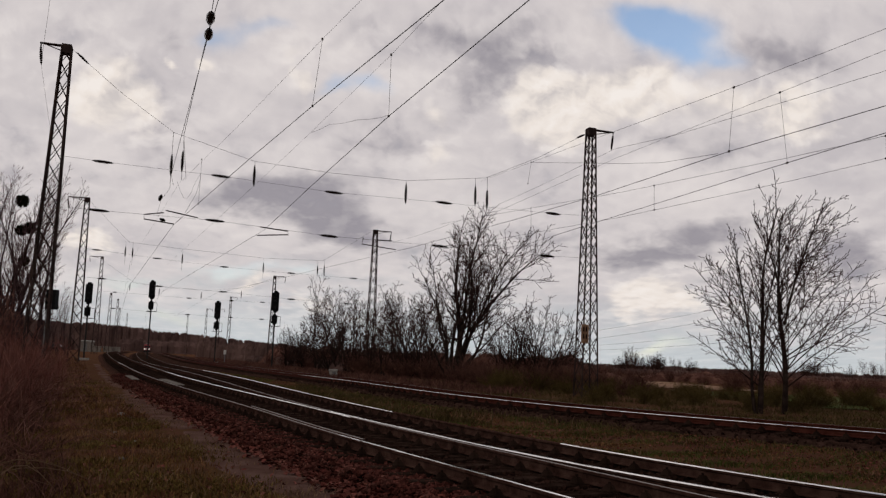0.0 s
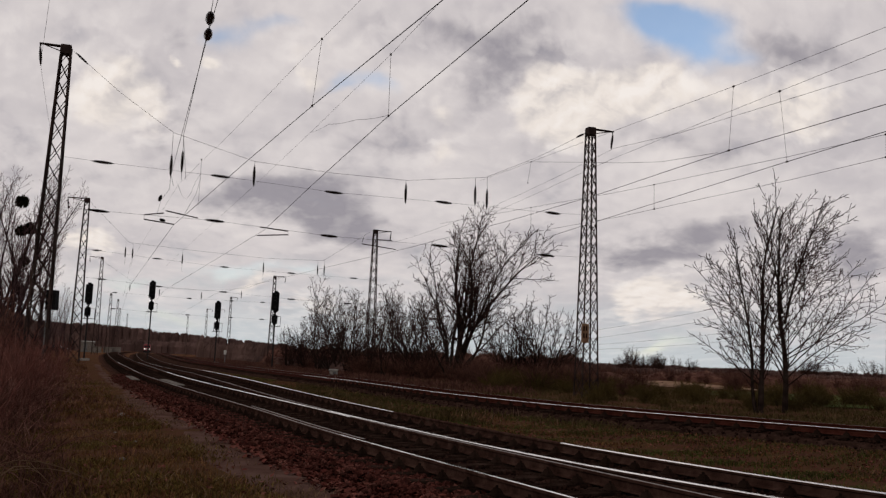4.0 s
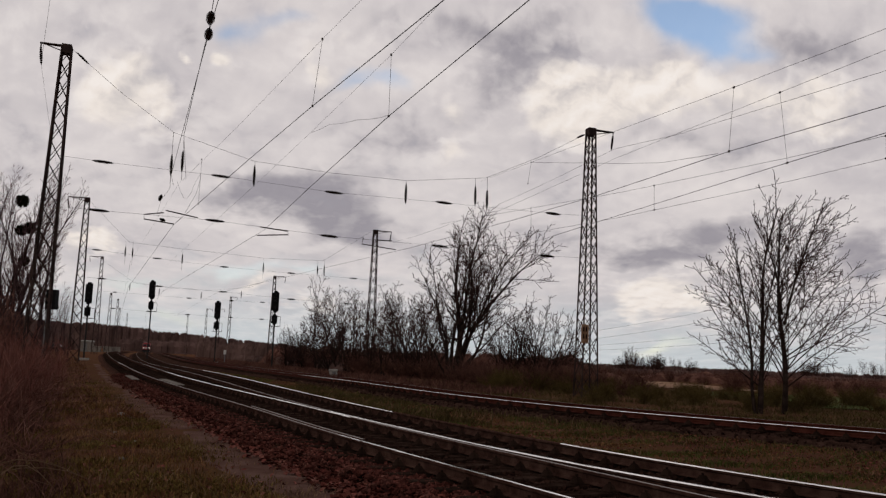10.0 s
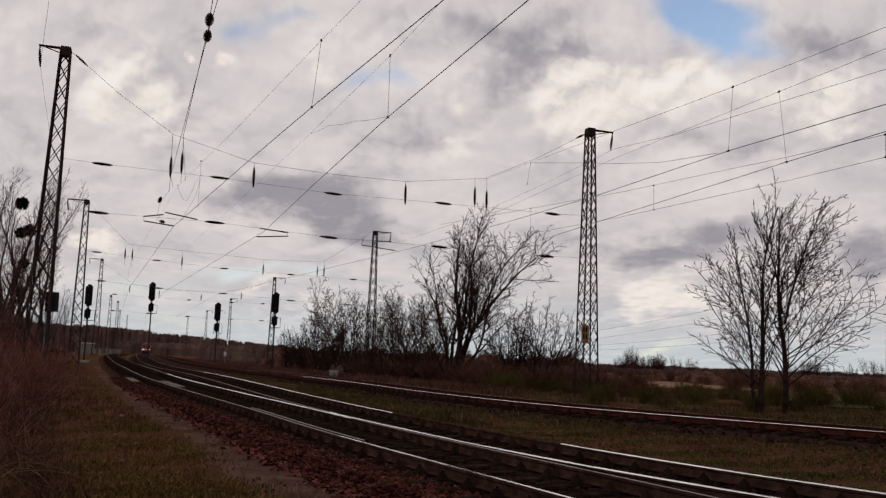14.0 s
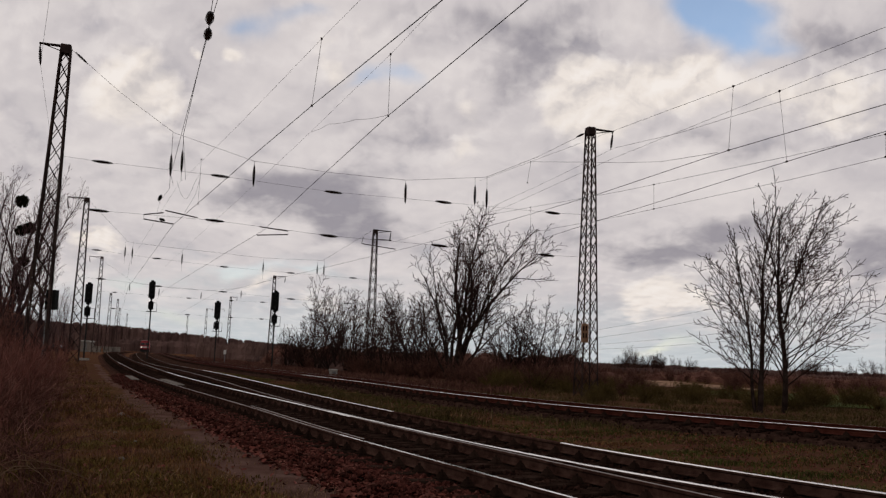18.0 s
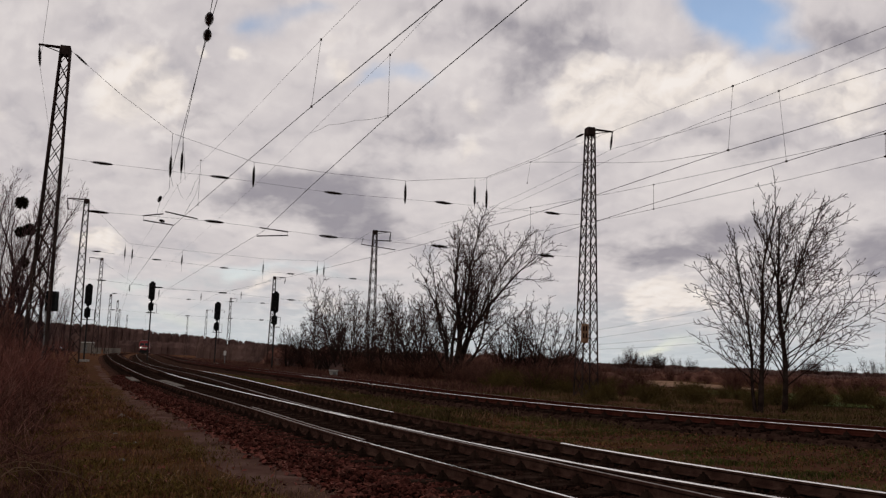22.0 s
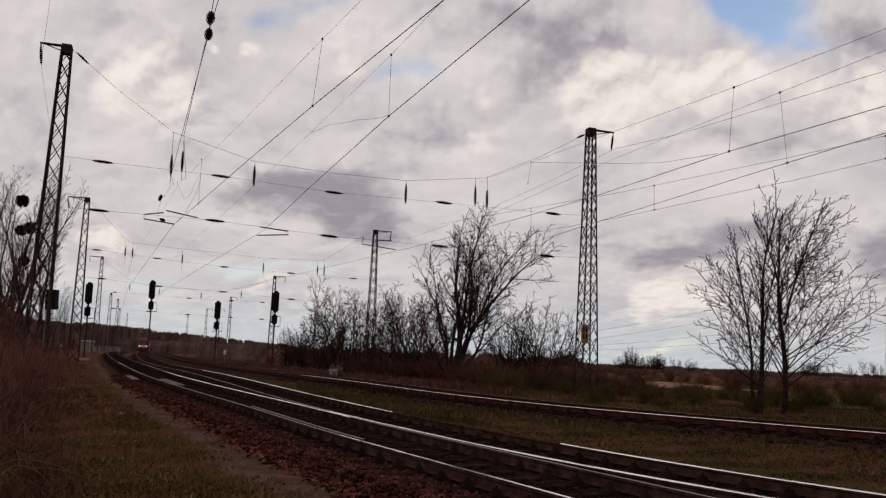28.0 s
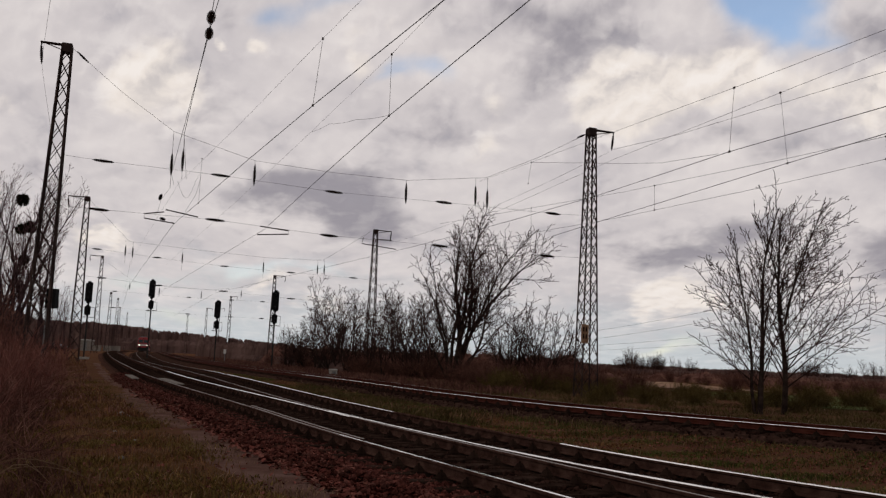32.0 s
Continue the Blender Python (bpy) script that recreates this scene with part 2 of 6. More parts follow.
class Soup:
    """Vertices and faces of one mesh, gathered tube by tube and box by box."""

    def __init__(self):
        self.v, self.f = [], []

    def tube(self, pts, radii, sides=4, cap=True):
        pts = [Vector(p) for p in pts]
        if not isinstance(radii, (list, tuple)):
            radii = [radii] * len(pts)
        base = len(self.v)
        ref = Vector((0.31, 0.17, 0.94))
        for i, p in enumerate(pts):
            d = (pts[min(i + 1, len(pts) - 1)] - pts[max(i - 1, 0)]).normalized()
            a = d.cross(ref)
            if a.length < 0.05:
                a = d.cross(Vector((1, 0, 0)))
            a.normalize()
            b = d.cross(a)
            for k in range(sides):
                w = 2 * math.pi * k / sides
                self.v.append(p + (a * math.cos(w) + b * math.sin(w)) * radii[i])
        for i in range(len(pts) - 1):
            for k in range(sides):
                j = (k + 1) % sides
                q = base + i * sides
                self.f.append((q + k, q + j, q + sides + j, q + sides + k))
        if cap:
            self.f.append(tuple(range(base + sides - 1, base - 1, -1)))
            self.f.append(tuple(range(base + (len(pts) - 1) * sides, base + len(pts) * sides)))
        return self

    def box(self, lo, hi, m=None, taper=0.0):
        base = len(self.v)
        cx, cy = (lo[0] + hi[0]) / 2, (lo[1] + hi[1]) / 2
        for z in (lo[2], hi[2]):
            for x, y in ((lo[0], lo[1]), (hi[0], lo[1]), (hi[0], hi[1]), (lo[0], hi[1])):
                if z == hi[2] and taper:
                    x, y = cx + (x - cx) * (1 - taper), cy + (y - cy) * (1 - taper)
                p = Vector((x, y, z))
                self.v.append(m @ p if m else p)
        for q in ((0, 3, 2, 1), (4, 5, 6, 7), (0, 1, 5, 4), (1, 2, 6, 5), (2, 3, 7, 6), (3, 0, 4, 7)):
            self.f.append(tuple(base + k for k in q))
        return self

    def lathe(self, axis_from, axis_to, profile, sides=10):
        """profile: rows of (share of the way, radius)."""
        a, b = Vector(axis_from), Vector(axis_to)
        return self.tube([a.lerp(b, s) for s, _ in profile], [r for _, r in profile], sides)

    def mesh(self, name, mats, smooth=False):
        return mesh_of(name, self.v, self.f, mats, smooth=smooth)


def thing(name, x, y, z, label, category, group="", kind="", rz=0.0):
    return tagged(set_at(new(name), pose(x, y, z, 0, 0, rz)), label, category, group, kind)


def set_at(ob, m):
    ob.matrix_basis = m
    return ob


def spline(points, step):
    """Evenly stepped Catmull-Rom line through plan points."""
    p = [Vector(q) for q in points]
    p = [p[0] * 2 - p[1], *p, p[-1] * 2 - p[-2]]
    fine = []
    for i in range(1, len(p) - 2):
        for k in range(40):
            t = k / 40
            a, b, c, d = p[i - 1], p[i], p[i + 1], p[i + 2]
            fine.append(0.5 * ((2 * b) + (c - a) * t + (2 * a - 5 * b + 4 * c - d) * t * t + (3 * b - a - 3 * c + d) * t ** 3))
    fine.append(p[-2])
    out, left = [fine[0]], step
    for a, b in zip(fine, fine[1:]):
        seg = (b - a).length
        done = 0.0
        while seg - done >= left:
            done += left
            out.append(a.lerp(b, done / seg))
            left = step
        left -= seg - done
    return out


def smooth_line(pts, rounds):
    for _ in range(rounds):
        pts = [pts[0]] + [(a + b * 2 + c) / 4 for a, b, c in zip(pts, pts[1:], pts[2:])] + [pts[-1]]
    return pts


def rail_level(y):
    """The line runs level and then falls away gently in the distance."""
    return 0.0 if y < 100 else -0.6 * ((y - 100) / 145) ** 1.6


def beside(line, i, off):
    """A point off metres to the right of a line that runs away from the camera."""
    d = (line[min(i + 1, len(line) - 1)] - line[max(i - 1, 0)]).normalized()
    return Vector((line[i].x + d.y * off, line[i].y - d.x * off))

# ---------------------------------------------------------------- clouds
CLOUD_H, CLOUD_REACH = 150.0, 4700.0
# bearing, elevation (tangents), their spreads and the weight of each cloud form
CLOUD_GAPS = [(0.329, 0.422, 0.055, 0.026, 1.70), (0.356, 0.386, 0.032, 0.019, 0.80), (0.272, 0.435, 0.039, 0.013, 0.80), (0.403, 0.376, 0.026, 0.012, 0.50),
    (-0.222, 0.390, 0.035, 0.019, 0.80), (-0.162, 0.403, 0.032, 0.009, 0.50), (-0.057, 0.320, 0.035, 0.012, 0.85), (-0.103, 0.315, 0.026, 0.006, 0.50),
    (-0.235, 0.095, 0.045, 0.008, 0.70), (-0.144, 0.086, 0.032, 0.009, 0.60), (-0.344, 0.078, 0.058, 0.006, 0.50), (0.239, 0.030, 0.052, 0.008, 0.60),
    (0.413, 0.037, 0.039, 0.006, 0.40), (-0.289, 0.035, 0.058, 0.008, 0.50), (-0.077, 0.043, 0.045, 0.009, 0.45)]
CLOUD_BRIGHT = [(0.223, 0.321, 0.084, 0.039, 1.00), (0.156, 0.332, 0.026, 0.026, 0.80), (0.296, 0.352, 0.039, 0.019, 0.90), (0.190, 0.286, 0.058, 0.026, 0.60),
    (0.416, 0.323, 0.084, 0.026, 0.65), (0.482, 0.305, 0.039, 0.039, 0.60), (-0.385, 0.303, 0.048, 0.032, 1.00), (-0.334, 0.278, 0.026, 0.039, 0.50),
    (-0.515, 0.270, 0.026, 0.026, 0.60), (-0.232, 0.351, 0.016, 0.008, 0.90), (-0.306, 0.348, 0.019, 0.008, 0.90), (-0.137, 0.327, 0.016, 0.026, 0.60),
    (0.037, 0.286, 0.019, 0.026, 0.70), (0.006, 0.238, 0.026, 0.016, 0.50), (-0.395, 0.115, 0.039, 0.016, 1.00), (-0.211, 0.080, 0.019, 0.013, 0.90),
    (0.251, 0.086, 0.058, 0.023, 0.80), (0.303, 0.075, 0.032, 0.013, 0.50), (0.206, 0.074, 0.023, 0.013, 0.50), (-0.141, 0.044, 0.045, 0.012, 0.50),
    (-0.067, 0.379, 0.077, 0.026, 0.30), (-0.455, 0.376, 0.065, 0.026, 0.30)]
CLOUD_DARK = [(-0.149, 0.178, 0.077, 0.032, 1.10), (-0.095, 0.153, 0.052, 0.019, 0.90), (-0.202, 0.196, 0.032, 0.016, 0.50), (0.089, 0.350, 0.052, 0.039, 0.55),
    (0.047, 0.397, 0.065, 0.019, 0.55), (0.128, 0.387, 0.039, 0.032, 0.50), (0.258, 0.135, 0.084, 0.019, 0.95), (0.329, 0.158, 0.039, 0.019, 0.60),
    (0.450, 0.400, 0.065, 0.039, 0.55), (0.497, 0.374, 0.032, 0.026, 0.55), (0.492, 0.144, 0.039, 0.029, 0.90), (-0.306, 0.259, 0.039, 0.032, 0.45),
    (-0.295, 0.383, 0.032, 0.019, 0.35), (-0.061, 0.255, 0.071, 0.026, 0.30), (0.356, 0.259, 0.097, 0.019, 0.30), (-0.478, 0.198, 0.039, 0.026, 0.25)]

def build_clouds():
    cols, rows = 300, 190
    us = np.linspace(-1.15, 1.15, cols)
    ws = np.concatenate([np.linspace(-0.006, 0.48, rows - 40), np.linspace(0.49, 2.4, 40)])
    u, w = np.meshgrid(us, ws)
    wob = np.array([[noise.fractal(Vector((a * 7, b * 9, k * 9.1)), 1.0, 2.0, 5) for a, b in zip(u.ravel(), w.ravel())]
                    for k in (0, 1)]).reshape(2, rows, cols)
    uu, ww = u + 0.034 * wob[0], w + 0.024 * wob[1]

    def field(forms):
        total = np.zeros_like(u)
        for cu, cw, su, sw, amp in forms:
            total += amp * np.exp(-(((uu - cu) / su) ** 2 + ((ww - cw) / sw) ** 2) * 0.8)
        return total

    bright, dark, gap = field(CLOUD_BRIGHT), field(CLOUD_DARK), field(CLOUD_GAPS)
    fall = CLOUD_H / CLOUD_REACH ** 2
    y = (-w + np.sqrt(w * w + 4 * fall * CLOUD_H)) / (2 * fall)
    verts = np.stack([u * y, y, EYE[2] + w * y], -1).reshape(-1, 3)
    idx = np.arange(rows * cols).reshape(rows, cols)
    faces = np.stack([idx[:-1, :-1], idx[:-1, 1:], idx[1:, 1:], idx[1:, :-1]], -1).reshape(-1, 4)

    m = bpy.data.materials.new("cloud")
    m.use_nodes = True
    m.cycles.emission_sampling = "NONE"
    n, l = m.node_tree.nodes, m.node_tree.links
    n.clear()
    out = n.new("ShaderNodeOutputMaterial")

    def attr(name):
        a = n.new("ShaderNodeAttribute")
        a.attribute_name = name
        return a

    def math_node(op, a, b, c=None):
        q = n.new("ShaderNodeMath")
        q.operation = op
        for i, s in enumerate((a, b, c)):
            if s is None:
                continue
            if isinstance(s, (int, float)):
                q.inputs[i].default_value = s
            else:
                l.new(s, q.inputs[i])
        return q.outputs[0]

    place = attr("cloud_place").outputs["Vector"]

    def puffs(scale, detail, distortion, where):
        t = n.new("ShaderNodeTexNoise")
        t.inputs["Scale"].default_value, t.inputs["Detail"].default_value = scale, detail
        t.inputs["Distortion"].default_value = distortion
        l.new(where, t.inputs["Vector"])
        return t.outputs[0]

    def heaps(scale, where):
        """Rounded heads, as cumulus has them."""
        t = n.new("ShaderNodeTexVoronoi")
        t.feature = "SMOOTH_F1"
        t.inputs["Scale"].default_value, t.inputs["Smoothness"].default_value = scale, 0.35
        t.inputs["Detail"].default_value, t.inputs["Roughness"].default_value = 2.5, 0.55
        l.new(where, t.inputs["Vector"])
        return t.outputs["Distance"]

    def density(where):
        return math_node("MULTIPLY_ADD", heaps(9, where), -0.5, math_node("MULTIPLY_ADD", puffs(34, 7, 0.3, where), 0.5, puffs(11, 7, 0.3, where)))

    def shifted(du, dw):
        q = n.new("ShaderNodeVectorMath")
        q.operation = "ADD"
        l.new(stirred.outputs[0], q.inputs[0])
        q.inputs[1].default_value = (du, dw, 0)
        return q.outputs[0]

    soft = puffs(4.5, 3, 0.4, place)
    swirl = n.new("ShaderNodeTexNoise")
    swirl.inputs["Scale"].default_value, swirl.inputs["Detail"].default_value = 22, 5
    l.new(place, swirl.inputs["Vector"])
    stirred = n.new("ShaderNodeVectorMath")
    stirred.operation = "MULTIPLY_ADD"
    l.new(swirl.outputs["Color"], stirred.inputs[0])
    stirred.inputs[1].default_value = (0.035, 0.028, 0)
    l.new(place, stirred.inputs[2])
    body = density(stirred.outputs[0])
    relief = math_node("SUBTRACT", body, density(shifted(-0.006, 0.011)))
    rough = math_node("ADD", math_node("MULTIPLY_ADD", puffs(11, 8, 0.3, place), 2.4, -1.2), math_node("MULTIPLY_ADD", puffs(34, 8, 0.35, place), 1.4, -0.7))

    def edge(value, lo, hi, kind="SMOOTHSTEP"):
        q = n.new("ShaderNodeMapRange")
        q.interpolation_type = kind
        q.inputs["From Min"].default_value, q.inputs["From Max"].default_value = lo, hi
        l.new(value, q.inputs["Value"])
        return q.outputs[0]

    def blend(fac, a, b):
        q = n.new("ShaderNodeMix")
        q.data_type = "RGBA"
        l.new(fac, q.inputs["Factor"])
        for socket, c in ((q.inputs[6], a), (q.inputs[7], b)):
            if isinstance(c, tuple):
                socket.default_value = (*c, 1)
            else:
                l.new(c, socket)
        return q.outputs[2]

    lit = edge(math_node("MULTIPLY_ADD", rough, 0.5, attr("cloud_bright").outputs["Fac"]), 0.3, 0.85)
    shade = edge(math_node("MULTIPLY_ADD", rough, -0.6, attr("cloud_dark").outputs["Fac"]), 0.1, 1.0)
    base = blend(edge(math_node("MULTIPLY_ADD", rough, 0.28, soft), 0.25, 0.75, "LINEAR"), (0.55, 0.51, 0.525), (0.715, 0.66, 0.65))
    shaded = blend(shade, base, (0.32, 0.298, 0.33))
    apart = n.new("ShaderNodeSeparateXYZ")
    l.new(place, apart.inputs[0])
    shaded = blend(math_node("MULTIPLY", edge(math_node("MULTIPLY_ADD", rough, 0.12, apart.outputs["Y"]), 0.5, 0.05), 0.75), shaded, (0.52, 0.58, 0.61))
    whole = blend(lit, shaded, (0.83, 0.755, 0.7))
    tops = blend(edge(relief, 0.0, 0.16, "LINEAR"), whole, (0.93, 0.87, 0.83))
    hollows = blend(edge(relief, 0.0, -0.22, "LINEAR"), tops, (0.47, 0.44, 0.455))
    strength = math_node("MULTIPLY_ADD", attr("cloud_bright").outputs["Fac"], 0.5, 0.13)
    whole = blend(strength, whole, hollows)
    glow = n.new("ShaderNodeEmission")
    l.new(whole, glow.inputs["Color"])

    hole = edge(math_node("MULTIPLY_ADD", rough, -0.35, attr("cloud_gap").outputs["Fac"]), 0.1, 1.45)
    clear = n.new("ShaderNodeBsdfTransparent")
    mix = n.new("ShaderNodeMixShader")
    l.new(math_node("MULTIPLY", hole, 0.88), mix.inputs[0])
    l.new(glow.outputs[0], mix.inputs[1])
    l.new(clear.outputs[0], mix.inputs[2])
    l.new(mix.outputs[0], out.inputs[0])

    me = mesh_of("cloud_layer", verts, faces.tolist(), m, smooth=True)
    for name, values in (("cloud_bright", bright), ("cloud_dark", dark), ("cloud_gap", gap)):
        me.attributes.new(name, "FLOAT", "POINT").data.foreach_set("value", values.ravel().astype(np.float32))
    low = np.maximum(w, 0.0)
    flat = np.stack([u * (1 + 0.6 * np.exp(-low / 0.08)), 0.42 * np.log(1 + low / 0.05), np.zeros_like(u)], -1).ravel().astype(np.float32)
    me.attributes.new("cloud_place", "FLOAT_VECTOR", "POINT").data.foreach_set("vector", flat)
    return tagged(new("cloud_layer", me), "broken grey and white cumulus cloud layer with blue gaps", "clouds", kind="structure")


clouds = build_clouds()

# ---------------------------------------------------------------- the three tracks (plan points of their centre lines)
LINE_A = spline([(20, -30), (11.1, -9), (6.5, 0), (4.2, 4.6), (1.95, 9.0), (0.15, 12.5), (-1.55, 15.9), (-3.5, 20.3), (-8.85, 31.7),
                 (-15.1, 46.2), (-32.3, 89.2), (-57, 155), (-86.5, 244), (-119, 345), (-170, 500)], 0.63)
LINE_B = spline([(40, -30), (18, -7), (11, 1.2), (7.0, 6.0), (4.3, 9.25), (2.58, 11.6), (1.42, 13.7), (-1.45, 19.6), (-4.57, 27.05),
                 (-11.4, 44.25), (-24.1, 74.5), (-51.5, 153), (-82, 245), (-114.3, 345), (-165, 500)], 0.63)
LINE_C = spline([(60, -6), (30, 6), (17, 14.8), (10.3, 20.1), (7.1, 23.1), (4.4, 25.9), (1.3, 30.9), (-0.9, 35.7), (-4.0, 43.1),
                 (-13.9, 63.4), (-27, 95), (-47.5, 155), (-77.5, 246), (-110, 346), (-160, 500)], 0.63)
LINE_A, LINE_B, LINE_C = (smooth_line(q, 12) for q in (LINE_A, LINE_B, LINE_C))
ALL_LINES = np.array([(p.x, p.y, k) for k, q in enumerate((LINE_A, LINE_B, LINE_C)) for p in q[::2]])
LINE_Z = (0.0, 0.0, 0.03)


TRACK_TREE = kdtree.KDTree(len(ALL_LINES))
for _k, _p in enumerate(ALL_LINES):
    TRACK_TREE.insert((_p[0], _p[1], 0.0), _k)
TRACK_TREE.balance()


def to_tracks(xy):
    """Distance of plan points to the nearest centre line."""
    return np.array([TRACK_TREE.find((p[0], p[1], 0.0))[2] for p in xy])


def ground_height(xy):
    x, y = xy[:, 0], xy[:, 1]
    r = np.hypot(x, y)
    fall = np.where(y > 100, -0.6 * (np.clip((y - 100) / 145, 0, 3)) ** 1.6, 0.0)
    z = -0.47 + np.where(x > -0.34 * y, -0.004 * np.clip(r - 60, 0, 500), 0.0) + np.where(x < -0.34 * y, fall * 0.8, fall * 0.4)
    d = to_tracks(xy)
    bank = np.clip((x + 0.5 * y + 2.5) / -2.5, 0, 1)          # the bank of scrub beside the path
    z += np.where(y < 70, bank * 0.35, bank * 0.2)
    z += 0.13 * np.clip((5.5 - d) / 3.0, 0, 1)      # earth banks up against the beds of the tracks
    z -= 0.28 * np.clip((1.5 - d) / 0.5, 0, 1)
    return z


def ground_z(xy):
    """The ground's height with its small unevenness."""
    bumps = np.array([noise.fractal(Vector((p[0] * 0.7, p[1] * 0.7, 0)), 1.0, 2.0, 4) for p in xy])
    return ground_height(xy) + bumps * 0.035


def build_ground():
    rings = np.concatenate([[0.0], np.geomspace(1.2, 4600, 170)])
    angles = np.concatenate([np.linspace(-0.75, 0.75, 190), np.linspace(0.8, 2 * math.pi - 0.8, 40)])
    r, a = np.meshgrid(rings[1:], angles, indexing="ij")
    xy = np.stack([r * np.sin(a), r * np.cos(a)], -1).reshape(-1, 2)
    z = ground_z(xy)
    n_r, n_a = r.shape
    idx = np.arange(n_r * n_a).reshape(n_r, n_a)
    nxt = np.roll(idx, -1, 1)
    faces = np.stack([idx[:-1], nxt[:-1], nxt[1:], idx[1:]], -1).reshape(-1, 4)[:, ::-1].tolist()
    faces.append(list(idx[0]))
    me = mesh_of("ground", np.column_stack([xy, z]), faces, M_EARTH, smooth=True)
    tagged(new("ground", me), "brown winter earth with moss and thin grass", "ground", kind="structure")


build_ground()


def build_bed(line, half, name, top, label):
    """A ballast bed with a flat crown and loose shoulders."""
    pts, n = [], 0
    stations = [0]
    while stations[-1] < len(line) - 3:
        y = line[stations[-1]].y
        stations.append(stations[-1] + (1 if 2 < y < 60 else 4))
    stations = [s for s in stations if s < len(line)]
    offs = (-half - 1.3, -half - 0.75, -half - 0.35, -half, -half * 0.5, 0, half * 0.5, half, half + 0.35, half + 0.75, half + 1.3)
    drop = (-0.62, -0.40, -0.16, -0.03, 0, -0.01, 0, -0.03, -0.16, -0.40, -0.62)
    for i in stations:
        for o, h in zip(offs, drop):
            q = beside(line, i, o)
            wob = noise.fractal(Vector((q.x * 2.1, q.y * 2.1, top)), 1, 2, 3) * 0.035
            pts.append((q.x, q.y, rail_level(q.y) + top + h + wob))
    w = len(offs)
    faces = [(a * w + k, a * w + k + 1, (a + 1) * w + k + 1, (a + 1) * w + k) for a in range(len(stations) - 1) for k in range(w - 1)]
    kinds = [0 if 2 < k < 7 else 1 for _ in range(len(stations) - 1) for k in range(w - 1)]
    tagged(new(name, mesh_of(name, pts, faces, [M_BALLAST, M_SHOULDER if name == "ballast_bed_1" else M_BALLAST], kinds)), label, "ballast", kind="structure")


build_bed(LINE_A, 1.5, "ballast_bed_1", -0.205, "reddish brown stone ballast under the main track")
build_bed(LINE_B, 1.5, "ballast_bed_2", -0.213, "reddish brown stone ballast under the middle track")
build_bed(LINE_C, 1.5, "ballast_bed_3", -0.18, "dark brown stone ballast under the siding")

# rail section: (across, up) of half a vignole rail, mirrored; the head's top is 0
RAIL = [(0.0625, -0.150), (0.0625, -0.138), (0.012, -0.122), (0.009, -0.045), (0.035, -0.034), (0.036, -0.008), (0.026, 0.0)]


def build_rail(line, off, parent, z0, rusty=(), bright=(), first=0, last=None, shine=1, name="rail", side=M_RAILSIDE, label="rusty rail with a polished running surface"):
    sec = RAIL + [(-a, b) for a, b in reversed(RAIL)]
    n = len(sec)
    last = last or len(line) - 1
    stations = [i for i in range(first, last + 1) if (i - first) % (1 if 0 < line[i].y < 90 else 5) == 0]
    verts, faces, mats = [], [], []
    for i in stations:
        d = (line[min(i + 1, len(line) - 1)] - line[max(i - 1, 0)]).normalized()
        c = beside(line, i, off)
        for a, b in sec:
            verts.append((c.x + d.y * a, c.y - d.x * a, rail_level(c.y) + z0 + b))
    for s in range(len(stations) - 1):
        y = line[stations[s]].y
        for k in range(n):
            j = (k + 1) % n
            faces.append((s * n + k, s * n + j, (s + 1) * n + j, (s + 1) * n + k))
            # head metal picked by distance, so each stretch gleams fully, faintly or not
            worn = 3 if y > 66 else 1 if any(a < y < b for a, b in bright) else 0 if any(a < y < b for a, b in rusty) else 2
            # shine spreads mirror steel over the head's edges for a wider gleam
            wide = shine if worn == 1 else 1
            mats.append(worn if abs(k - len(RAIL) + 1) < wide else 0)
    faces += [tuple(range(n)), tuple(range((len(stations) - 1) * n, len(stations) * n))]
    mats += [0, 0]
    return attach(name, mesh_of(name, verts, faces, [side, M_STEEL, M_FAINTGLEAM, M_DULL], mats), parent, label)


def sleeper_mesh(half):
    s = Soup()
    s.box((-half, -0.13, -0.16), (half, 0.13, -0.012))
    s.box((-half + 0.01, -0.118, -0.012), (half - 0.01, 0.118, 0.0), taper=0.01)
    return s.mesh("sleeper", M_SLEEPER)


def fastening_mesh():
    s = Soup()
    s.box((-0.2, -0.09, 0.0), (0.2, 0.09, 0.018))
    for k in (-1, 1):
        s.box((k * 0.12 - 0.05, -0.075, 0.018), (k * 0.12 + 0.05, 0.075, 0.085), taper=0.55)
        s.tube([(k * 0.12, 0, 0.08), (k * 0.12, 0, 0.115)], 0.018, 6)
    return s.mesh("fastening", M_SLEEPER)


SLEEPER, LONG_SLEEPER, FASTENING = sleeper_mesh(1.3), sleeper_mesh(1.34), fastening_mesh()


